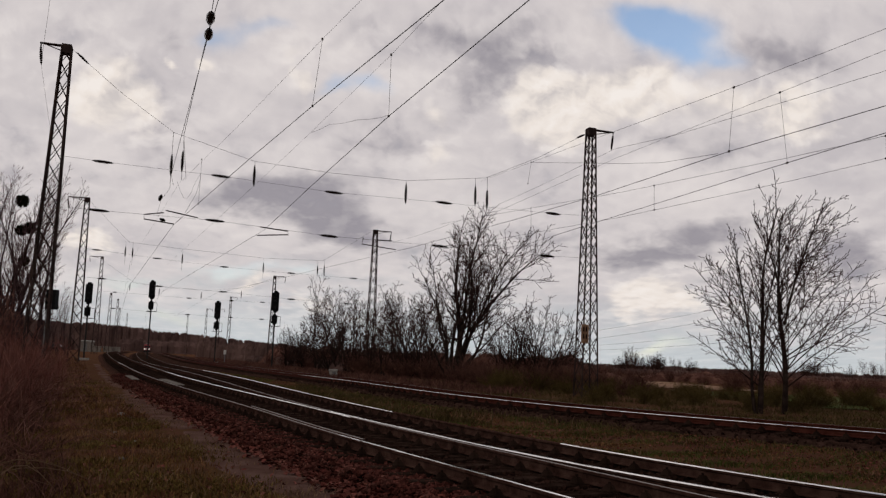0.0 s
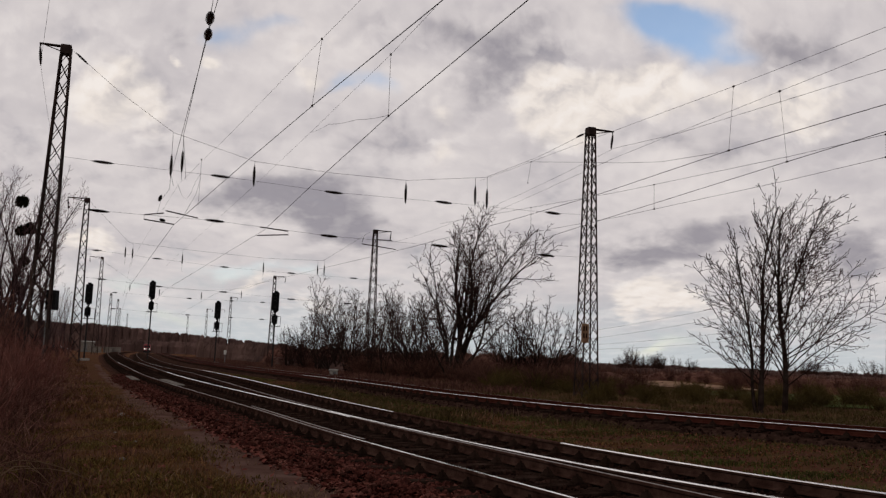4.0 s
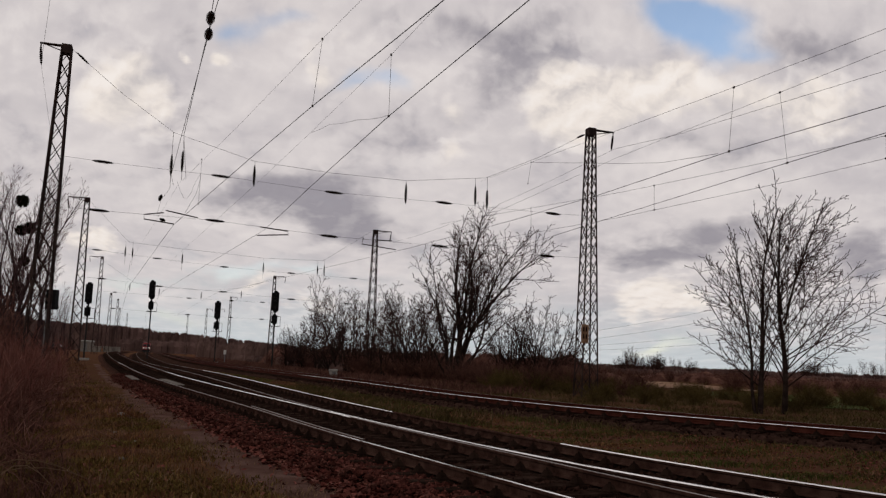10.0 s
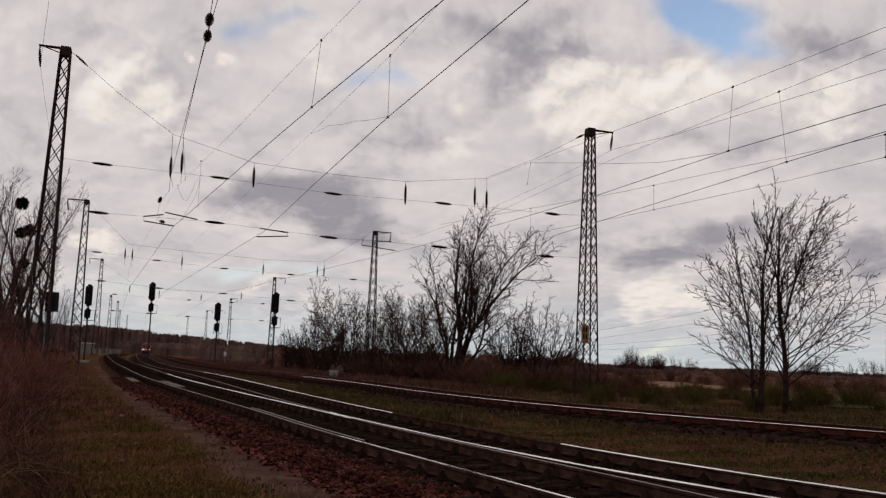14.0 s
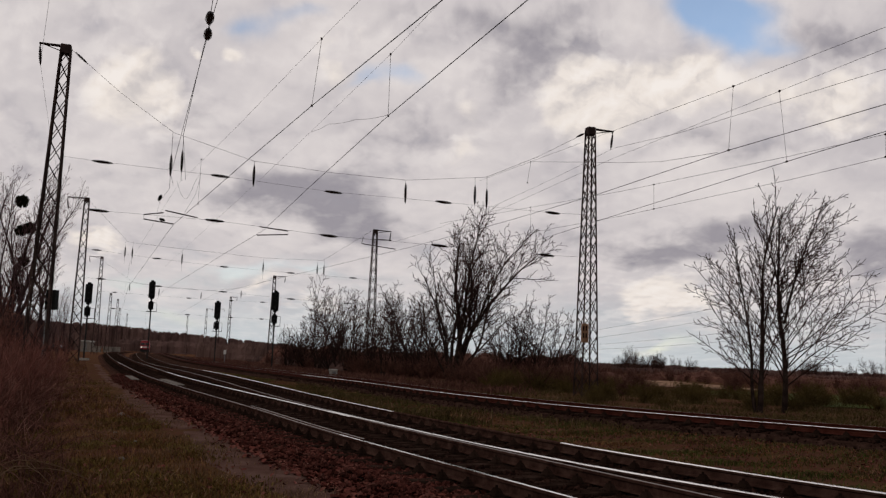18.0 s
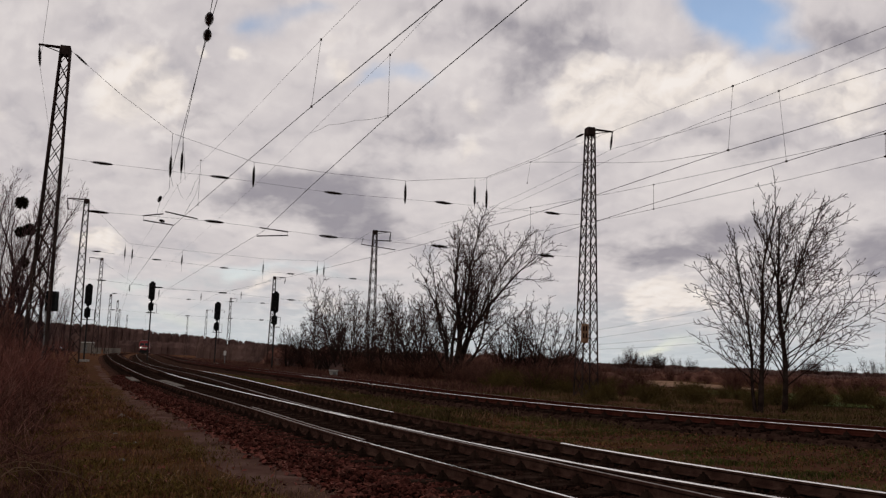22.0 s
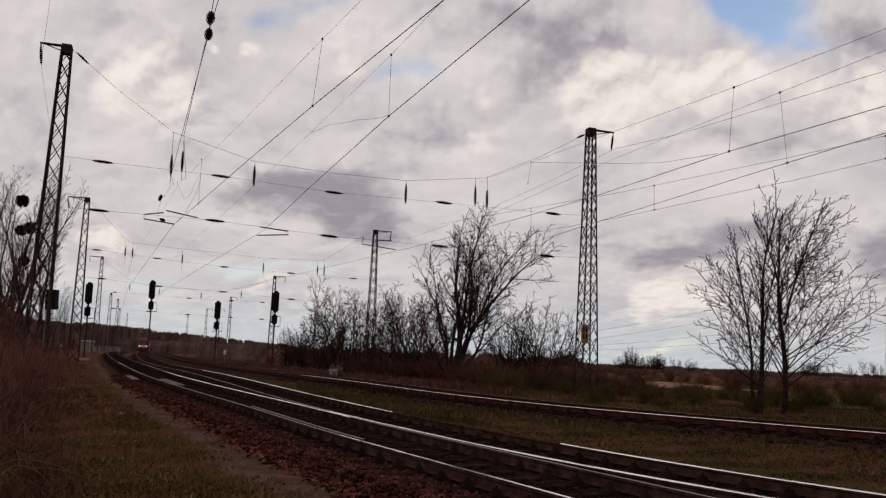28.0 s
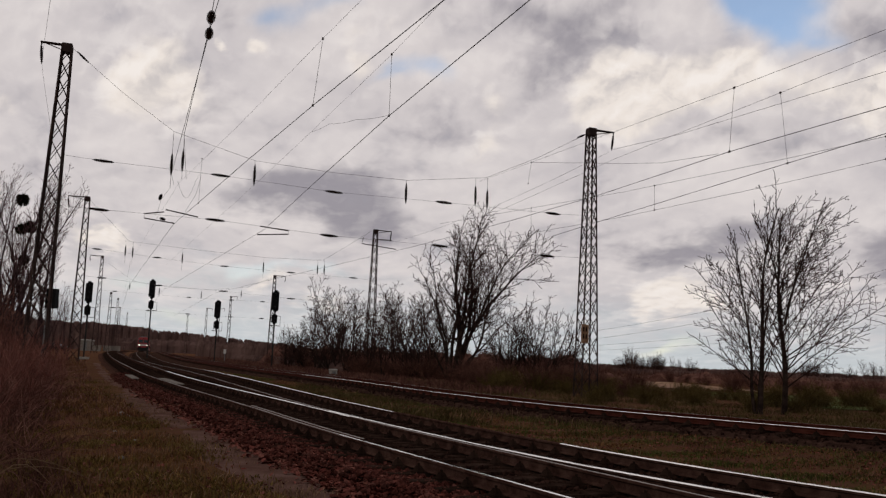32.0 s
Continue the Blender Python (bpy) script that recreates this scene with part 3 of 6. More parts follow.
def build_track(line, z0, label, z_off, near, bright, rusty=(), shines=(1, 1), side=M_RAILSIDE):
    track = thing("railway_track", 0, 0, 0, label, "railway track", "parallel railway tracks")
    build_rail(line, -0.752, track, z0, bright=bright[0], shine=shines[0], side=side)
    build_rail(line, 0.752, track, z0, rusty, bright[1], shine=shines[1], side=side)
    far = Soup()
    for i in range(1, len(line) - 1):
        p = line[i]
        d = line[i + 1] - line[i - 1]
        m = pose(p.x, p.y, rail_level(p.y) + z0 - 0.166 + z_off, 0, 0, math.degrees(math.atan2(d.y, d.x)) - 90 + random.uniform(-0.6, 0.6))
        if near[0] < p.y < near[1]:
            sl = attach("sleeper", SLEEPER, track, at=m)
            for k in (-0.752, 0.752):
                attach("fastening", FASTENING, sl, at=pose(k, 0, 0))
        elif p.y < 240:
            far.box((-1.3, -0.13, -0.16), (1.3, 0.13, 0), m)
    tagged(attach("sleeper_stretch", far.mesh("sleeper_stretch", M_SLEEPER), track, "rows of dark wooden sleepers"), kind="stuff")
    return track


# bright and rusty: stretches of each rail given or denied the gleam, by distance
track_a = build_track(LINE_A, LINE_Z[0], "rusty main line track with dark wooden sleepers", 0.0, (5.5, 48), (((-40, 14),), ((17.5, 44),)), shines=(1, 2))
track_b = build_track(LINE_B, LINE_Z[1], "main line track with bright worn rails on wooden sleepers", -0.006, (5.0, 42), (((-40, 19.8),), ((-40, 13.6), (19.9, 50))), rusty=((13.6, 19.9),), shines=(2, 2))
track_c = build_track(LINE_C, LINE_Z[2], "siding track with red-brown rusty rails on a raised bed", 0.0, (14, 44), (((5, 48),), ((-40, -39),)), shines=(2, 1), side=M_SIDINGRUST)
# the check rail inside the first track, and its counterpart opposite
a_from = min(range(len(LINE_A)), key=lambda i: abs(LINE_A[i].y - 13.7) + (LINE_A[i].y < 0) * 99)
a_to = min(range(len(LINE_A)), key=lambda i: abs(LINE_A[i].y - 20.8))
build_rail(LINE_A, -0.60, track_a, -0.004, first=a_from, last=a_to, name="check_rail", label="dull steel check rail inside the running rail")


# ---------------------------------------------------------------- masts
def insulator(s, a, b, r=0.075, ribs=7):
    prof = [(0.0, 0.022), (0.06, 0.022)]
    ribs += 3
    for k in range(ribs):
        t = 0.08 + 0.84 * k / ribs
        q = 0.84 / ribs
        w = r * (0.6 + 0.4 * math.sin(math.pi * (k + 0.5) / ribs))
        prof += [(t + q * 0.1, w * 0.62), (t + q * 0.45, w), (t + q * 0.6, w), (t + q * 0.95, w * 0.62)]
    prof += [(0.94, 0.022), (1.0, 0.022)]
    s.lathe(a, b, prof, 8)
    return s


def lattice_mast(x, y, z, height, turn, arm, base_half=0.46, top_half=0.19, single=True, panels=15, label=""):
    mast = thing("lattice_mast", x, y, z, label or "dark rusty steel lattice overhead line mast", "catenary mast", "overhead line masts", rz=turn)

    def half(t):
        return base_half + (top_half - base_half) * t

    corners = [(-1, -1), (1, -1), (1, 1), (-1, 1)]
    for cx, cy in corners:
        s = Soup()
        for w, h in ((0.05, 0.012), (0.012, 0.05)):
            v = []
            for t in (0, 1):
                q = half(t)
                for a, b in ((0, 0), (w, 0), (w, h), (0, h)):
                    v.append(Vector((cx * (q - a), cy * (q - b), t * height)))
            o = len(s.v)
            s.v += v
            s.f += [tuple(o + k for k in q) for q in ((0, 1, 5, 4), (1, 2, 6, 5), (2, 3, 7, 6), (3, 0, 4, 7), (4, 5, 6, 7), (3, 2, 1, 0))]
        s.tube([(cx * half(0) * 0.98, cy * half(0) * 0.98, 0), (cx * half(1) * 0.98, cy * half(1) * 0.98, height)], 0.045, 4)
        attach("leg", s.mesh("leg", M_MAST), mast)
    levels, zz = [0.0], 0.0
    while len(levels) < panels + 1:
        levels.append(len(levels) / panels)
    levels = [1 - (1 - t) ** 1.12 for t in levels]
    joined = Soup()
    for face in range(4):
        a, b = corners[face], corners[(face + 1) % 4]
        for i in range(panels):
            t0, t1 = levels[i], levels[i + 1]
            for p, q in ((a, b), (b, a)):
                s = Soup() if single else joined
                s.tube([(p[0] * half(t0), p[1] * half(t0), t0 * height), (q[0] * half(t1), q[1] * half(t1), t1 * height)], 0.022, 4, cap=single)
                if single:
                    attach("brace", s.mesh("brace", M_MAST), mast)
    if not single:
        tagged(attach("bracing", joined.mesh("bracing", M_MAST), mast, "fine crossed bracing"), kind="stuff")
    s = Soup()
    s.box((-top_half - 0.03, -top_half - 0.03, height - 0.34), (top_half + 0.03, top_half + 0.03, height + 0.06), taper=0.08)
    attach("cap", s.mesh("cap", M_MAST), mast)
    if arm:
        k = 1 if arm > 0 else -1
        s = Soup()
        for yy in (-0.1, 0.1):
            s.tube([(0, yy, height), (arm, yy * 0.3, height)], 0.042, 4)
        s.tube([(0, 0, height - 0.28), (arm * 0.85, 0, height - 0.02)], 0.024, 4)
        attach("arm", s.mesh("arm", M_MAST), mast)
        s = Soup()
        s.tube([(arm, 0, height), (arm - k * 0.06, 0, height - 0.12)], 0.025, 5)
        insulator(s, (arm - k * 0.03, 0, height - 0.1), (arm - k * 0.13, 0, height - 0.98), 0.075, 6)
        attach("insulator", s.mesh("insulator", M_INSUL), mast, "brown porcelain insulator")
    return mast


MAST_L, MAST_R = Vector((-16.75, 37.0, 0)), Vector((7.53, 45.0, 0))
SPAN_TURN = math.degrees(math.atan2(8.0, 24.3))
mast_l = lattice_mast(-16.95, MAST_L.y, -0.3, 14.4, SPAN_TURN, -1.08, label="tall dark lattice mast rising from leafless scrub")
mast_l.matrix_basis = Matrix.Translation((-16.93, 37.0, -0.3)) @ pose(0, 0, 0, 0, 0.6) @ pose(0, 0, 0, 0, 0, SPAN_TURN)
mast_r = lattice_mast(MAST_R.x, MAST_R.y, -0.45, 13.95, SPAN_TURN, 1.35, label="rusty dark lattice mast beside the siding, with a small sign")
plate = Soup().box((-0.19, -0.03, -0.48), (0.19, 0.0, 0.48))
sign = attach("sign_plate", plate.mesh("sign_plate", M_SIGN), mast_r, "faded orange number plate", at=pose(-0.37, -0.5, 3.2, 0, 0, -18))
bars = Soup()
for zz in (-0.24, 0.12):
    bars.box((-0.1, -0.036, zz), (-0.03, -0.031, zz + 0.24)).box((0.03, -0.036, zz), (0.1, -0.031, zz + 0.24))
attach("bar", bars.mesh("bar", M_BLACK), sign, "dark bars on the plate")
for x, y, z, top, arm in ((-31.4, 76, -0.4, 13.9, -1.6), (-6.6, 84, -0.6, 13.2, 1.6), (-54.6, 140, -0.9, 15.1, -1.9), (-25.8, 135, -1.0, 12.7, 1.7),
                          (-71.5, 190, -1.3, 12.2, 0), (-84.6, 230, -1.5, 13.0, 0), (-52.7, 220, -1.6, 14.2, 1.6), (-77.1, 290, -2.0, 14.1, 1.8),
                          (-97.6, 340, -2.6, 13.2, 0), (-66.0, 262, -1.8, 13.0, 1.6), (-104, 285, -2.0, 13.0, 0), (-121, 340, -2.5, 13.2, 0)):
    lattice_mast(x, y, z, top - z, SPAN_TURN, arm, single=y < 90, panels=14 if y < 150 else 8, label="distant slender lattice mast along the line")


# ---------------------------------------------------------------- overhead wires
GAUGE = 0.66


def wire(points, r=0.011, sag=0.0, label="thin dark overhead wire", name="overhead_wire", n=10):
    pts = [Vector(p) for p in points]
    fine = []
    for a, b in zip(pts, pts[1:]):
        for k in range(n):
            t = k / n
            q = a.lerp(b, t)
            q.z -= sag * 4 * t * (1 - t)
            fine.append(q)
    fine.append(pts[-1])
    s = Soup().tube(fine, r * GAUGE, 5)
    return tagged(new(name, s.mesh(name, M_WIRE)), label, "wire", "overhead wires")


# head span, upper and lower cross wires of the near portal
cross = thing("cross_span", 0, 0, 0, "wire portal between two masts with dark insulators", "cross span", "wire portals")


def cross_wire(parent, pts, r=0.012):
    fine = [Vector(p) for p in pts]
    attach("span_wire", Soup().tube(fine, r * GAUGE, 5).mesh("span_wire", M_WIRE), parent)


def rods(parent, pairs, r=0.075):
    for a, b in pairs:
        attach("insulator", insulator(Soup(), a, b, r, 8).mesh("insulator", M_INSUL), parent, "dark brown rod insulator")


HEAD = [(-16.57, 37.07, 14.01), (-14.52, 37.75, 12.34), (-12.29, 38.48, 10.82), (-8.85, 39.61, 9.90), (-5.33, 40.77, 9.73),
        (-1.89, 41.90, 9.74), (2.01, 43.18, 10.31), (4.63, 44.04, 11.63), (7.36, 44.94, 13.29)]
cross_wire(cross, HEAD)


def on_span(x, z):
    return Vector((x, 37.0 + (x + 16.75) * 8.0 / 24.28, z))


UPPER = [(-16.75, 9.25), (-15.0, 9.16), (-10.24, 9.05), (-5.28, 8.81), (-0.06, 8.84), (5.55, 8.83), (7.5, 8.9)]
LOWER = [(-16.75, 7.03), (-15.0, 7.01), (-10.34, 6.99), (-5.38, 6.72), (-0.17, 6.67), (5.27, 6.62), (7.5, 6.68)]
for row in (UPPER, LOWER):
    cross_wire(cross, [on_span(*q) for q in row], 0.009)
    rods(cross, [(on_span(q[0] - 0.42, q[1] + 0.01), on_span(q[0] + 0.42, q[1] - 0.02)) for q in row[1:-1]], 0.085)
for x, top, low in ((-12.31, 10.82, 8.24), (-11.87, 10.72, 8.7), (-8.83, 9.9, 8.73), (-1.93, 9.74, 8.63), (1.48, 10.25, 8.68), (2.08, 10.35, 8.4)):
    cross_wire(cross, [on_span(x, top), on_span(x + 0.03, low)], 0.014)
    mid = (top * 0.42 + low * 0.58)
    rods(cross, [(on_span(x + 0.01, mid + 0.5), on_span(x + 0.02, mid - 0.5))], 0.08)
cross_wire(cross, [on_span(-12.29, 8.24), on_span(-12.6, 7.7), on_span(-12.7, 7.1)], 0.01)
rods(cross, [(on_span(-12.58, 7.95), on_span(-12.68, 7.65))], 0.09)
loop = [on_span(-12.0 + 0.5 * t, 8.6 - 0.75 * math.sin(math.pi * min(1, t / 1.6)) + 0.5 * max(0, t - 1)) for t in (0, 0.3, 0.6, 0.9, 1.2, 1.5, 1.8, 2.0)]
cross_wire(cross, loop, 0.008)
cross_wire(cross, [on_span(-11.05, 8.9), on_span(-11.2, 8.1), on_span(-11.6, 7.2)], 0.008)
for pts in ([(-12.44, 7.15), (-13.22, 7.0), (-13.21, 6.8), (-12.0, 6.68)], [(-12.38, 7.26), (-11.05, 7.05)],
            [(-8.42, 6.88), (-7.19, 6.78), (-7.18, 6.62), (-8.52, 6.48)]):
    s = Soup().tube([on_span(*q) for q in pts], 0.028, 6)
    attach("steady_arm", s.mesh("steady_arm", M_MAST), cross, "bent steel steady arm")
rods(cross, [(on_span(-12.6, 6.86), on_span(-12.35, 6.8))], 0.09)
end_l = [(-16.4, 37.13, 13.9), (-15.9, 37.3, 13.45)]
rods(cross, [end_l, ((6.75, 44.73, 12.95), (7.2, 44.88, 13.2))], 0.06)

cross2 = thing("cross_span", 0, 0, 0, "distant wire portal over the tracks with insulators", "cross span", "wire portals")


def on_span2(x, z):
    return Vector((x, 76.0 + (x + 31.4) * 8.0 / 24.8, z))


cross_wire(cross2, [on_span2(*q) for q in ((-31.4, 13.88), (-27.84, 10.3), (-23.4, 10.05), (-16.5, 9.75), (-11.3, 9.9), (-7.0, 13.08))], 0.014)
for row in ([(-31.4, 9.5), (-30.31, 9.41), (-25.51, 9.03), (-19.9, 8.68), (-14.11, 8.52), (-8.46, 8.43), (-6.7, 8.32)],
            [(-31.4, 7.0), (-29.76, 6.91), (-25.24, 6.56), (-19.85, 6.4), (-13.96, 6.09), (-8.86, 5.98), (-6.7, 5.98)]):
    cross_wire(cross2, [on_span2(*q) for q in row], 0.010)
    rods(cross2, [(on_span2(q[0] - 0.38, q[1]), on_span2(q[0] + 0.38, q[1])) for q in row[1:-1]], 0.085)
for x, top in ((-28.08, 10.35), (-27.5, 10.3), (-23.45, 10.05), (-16.56, 9.75), (-11.77, 9.9), (-11.16, 9.95)):
    cross_wire(cross2, [on_span2(x, top), on_span2(x, top - 2.0)], 0.012)
    rods(cross2, [(on_span2(x, top - 0.45), on_span2(x, top - 1.4))], 0.08)
for pts in ([(-5.0, 12.35), (-6.6, 12.3)], [(-7.7, 12.4), (-7.85, 11.8), (-4.62, 11.5)]):
    attach("steady_arm", Soup().tube([on_span2(*q) for q in pts], 0.045, 6).mesh("steady_arm", M_MAST), cross2)

# the third portal, far along the line
cross3 = thing("cross_span", 0, 0, 0, "far wire portal over the tracks with small insulators", "cross span", "wire portals")


def on_span3(x, z):
    return Vector((x, 140.0 - (x + 54.6) * 5.0 / 28.8, z))


cross_wire(cross3, [on_span3(*q) for q in ((-54.6, 14.6), (-49, 11.2), (-43, 10.4), (-36, 10.2), (-30, 10.8), (-25.8, 12.5))], 0.016)
for row in ([(-54.6, 9.6), (-52, 9.5), (-46, 9.2), (-39.5, 8.9), (-32.5, 8.7), (-27.5, 8.6), (-25.8, 8.5)],
            [(-54.6, 7.0), (-52, 6.9), (-46, 6.6), (-39.5, 6.3), (-32.5, 6.1), (-27.5, 6.0), (-25.8, 5.9)]):
    cross_wire(cross3, [on_span3(*q) for q in row], 0.012)
    rods(cross3, [(on_span3(q[0] - 0.42, q[1]), on_span3(q[0] + 0.42, q[1])) for q in row[1:-1]], 0.1)
for x, top in ((-49.5, 11.3), (-44.5, 10.6), (-37.5, 10.2), (-31.0, 10.6)):
    rods(cross3, [(on_span3(x, top - 0.3), on_span3(x, top - 1.5))], 0.09)
wire([(-27.6, 77.2, 6.3), (-50.6, 139.3, 6.2), (-78.5, 221, 5.6)], 0.014, label="dark contact wire running on above the main track")
wire([(-24.8, 78.2, 6.2), (-46.5, 138.6, 6.1), (-74, 222, 5.5)], 0.014, label="dark contact wire running on above the middle track")
wire([(-20.5, 79.5, 6.2), (-41.6, 137.7, 6.0)], 0.012, label="dark contact wire running on above the siding")
wire([(-27.6, 77.2, 8.6), (-50.6, 139.3, 8.8)], 0.009, sag=0.6, label="thin carrying wire running on along the line")

# contact and carrying wires, over each line
wire([(-27.6, 77.2, 6.3), (-11.9, 38.2, 6.6), (-5.59, 24.27, 6.6), (-2.97, 18.57, 6.6), (-0.14, 12.58, 6.6), (6, -1, 6.6), (14, -18, 6.6)], 0.013, label="dark contact wire above the main track")
wire([(-24.8, 78.2, 6.2), (-8.0, 38.7, 6.6), (-4.35, 27.88, 6.6), (-1.34, 19.14, 6.6), (1.13, 12.45, 6.6), (7.5, -4, 6.6), (13, -18, 6.6)], 0.013, label="dark contact wire above the middle track")
wire([(-27.6, 77.2, 8.6), (-11.9, 38.5, 8.5), (-6.42, 26.1, 8.01), (-2.84, 18.57, 8.12), (-1.71, 15.7, 7.86), (4, 4, 8.4), (14, -18, 8.6)], 0.005, label="thin carrying wire above the main track")
wire([(-24.8, 78.2, 8.4), (-8.8, 39.5, 8.7), (-4.46, 27.88, 8.38), (-1.35, 19.14, 8.03), (-0.18, 15.83, 7.98), (5, 3, 8.4), (13, -18, 8.6)], 0.005, label="thin carrying wire above the middle track")
wire([(-20.5, 79.5, 6.2), (-1.5, 42.0, 6.5), (2.3, 30.94, 6.2), (4.51, 25.3, 6.2), (6.42, 19.5, 6.2), (8.03, 15.62, 6.2), (12, 6, 6.2), (18, -8, 6.2)], 0.012, label="dark contact wire above the siding")
wire([(1.9, 43.1, 6.5), (3.69, 36.42, 6.2), (5.39, 30.13, 6.2), (8.09, 20.37, 6.2), (8.95, 17.43, 6.2), (13, 4, 6.2)], 0.012)
wire([(1.7, 43.1, 10.1), (4.79, 24.36, 7.89), (6.53, 19.5, 7.71), (8.07, 15.62, 7.68), (13, 4, 8.0)], 0.007)
wire([(2.2, 43.2, 8.4), (5.71, 28.93, 8.19), (7.93, 20.37, 7.92), (8.99, 17.43, 7.96), (13, 4, 8.2)], 0.007)
wire([(8.78, 45, 12.51), (10.79, 40, 12.09), (14.43, 28, 11.3), (20, 8, 11.2)], 0.012, label="dark feeder wire hanging from the mast arm")
wire([(8.78, 45, 12.51), (-4.9, 84, 12.1)], 0.010, sag=0.5)
wire([(-0.3, 42.7, 6.5), (5.88, 29.14, 6.2), (8.97, 22.33, 6.2), (10.03, 19.55, 6.2), (16, 4, 6.2)], 0.008)
wire([(-0.2, 42.7, 7.8), (5.96, 29.14, 7.07), (8.98, 22.33, 6.83), (10.04, 19.55, 6.73), (16, 4, 6.9)], 0.008)
wire([(3.3, 33.5, 8.97), (5.2, 32.4, 8.78), (6.4, 31.44, 8.59), (7.25, 29, 8.11), (6.64, 21, 6.51)], 0.009, label="slack feeder wire between the siding wires")
wire([(-17.85, 37, 13.3), (-33.0, 76, 12.9)], 0.009, sag=0.8)
wire([(-17.85, 37, 13.3), (-13.42, 28, 12.57), (-5, 8, 12.6)], 0.009)
# the jumper between the two near lines, droppers and clamps
wire([(-4.46, 27.88, 8.38), (-3.4, 24.4, 7.75), (-2.3, 21.4, 7.1), (-1.34, 19.14, 6.62)], 0.006, sag=0.03, label="slack jumper wire between two lines")
for a, b in (((-2.84, 18.57, 8.12), (-2.97, 18.57, 6.6)), ((-1.35, 19.14, 8.03), (-1.34, 19.14, 6.6)), ((6.53, 19.5, 7.71), (6.42, 19.5, 6.2)),
             ((7.93, 20.37, 7.92), (8.09, 20.37, 6.2)), ((10.04, 19.55, 6.73), (10.03, 19.55, 6.2)), ((-9.2, 32.3, 8.3), (-9.2, 32.3, 6.6)),
             ((6.67, 27.54, 7.01), (6.65, 27.43, 6.2)), ((3.46, 34.65, 7.37), (3.46, 34.44, 6.32)), ((3.3, 33.5, 8.97), (3.2, 33.6, 8.15))):
    d = thing("dropper", *b, "thin dropper wire with small clamps", "wire", "droppers")
    b, a = Vector(b), Vector(a)
    attach("dropper_wire", Soup().tube([a - b, (0, 0, 0)], 0.005, 4).mesh("dropper_wire", M_WIRE), d)
    for q in (Vector((0, 0, 0)), a - b):
        attach("clamp", Soup().box((q.x - 0.018, q.y - 0.035, q.z - 0.018), (q.x + 0.018, q.y + 0.035, q.z + 0.018)).mesh("clamp", M_MAST), d)
# anchoring wires with two fat insulators
anchor = thing("anchor_line", -5.34, 18.6, 8.5, "paired anchor wires with two fat black insulators", "wire", "overhead wires")
off = Vector((-5.34, 18.6, 8.5))
for pts in ([(-4.0, 14.5, 8.5), (-5.0, 17.55, 8.5), (-5.34, 18.6, 8.5), (-5.65, 19.62, 8.5), (-6.85, 22.89, 8.3), (-11.0, 34.5, 8.1), (-12.1, 38.4, 8.4)],
            [(-3.9, 14.5, 8.5), (-4.9, 17.54, 8.5), (-5.92, 20.32, 8.5), (-8.82, 28.65, 8.3), (-11.6, 38.5, 8.7)]):
    attach("anchor_wire", Soup().tube([Vector(q) - off for q in pts], 0.008, 5).mesh("anchor_wire", M_WIRE), anchor)
for a in ((-5.34, 18.6, 8.5), (-5.65, 19.62, 8.5)):
    q = Vector(a) - off
    d = Vector((-0.31, 0.95, -0.01)).normalized()
    s = Soup().lathe(q - d * 0.38, q + d * 0.38, [(0, 0.02), (0.1, 0.03), (0.15, 0.07), (0.35, 0.1), (0.6, 0.1), (0.8, 0.07), (0.9, 0.03), (1, 0.02)], 10)
    attach("insulator", s.mesh("insulator", M_INSUL), anchor, "fat black insulator")
# high-tension lines far off over the fields
for a, b in (((40, 400, 10.5), (204, 400, 50)), ((40, 400, 7.5), (204, 400, 43.6)), ((40, 400, 6.8), (204, 400, 31)), ((40, 400, 5.5), (204, 400, 25))):
    wire([a, b], 0.07, sag=3.0, label="faint distant power line over the fields", name="power_line")
for x, h in ((38.5, 15.0), (205.5, 56.0)):
    lattice_mast(x, 400, -4.0, h, 0, 0, base_half=2.2, top_half=0.5, single=False, panels=9, label="distant power pylon carrying lines over the fields")


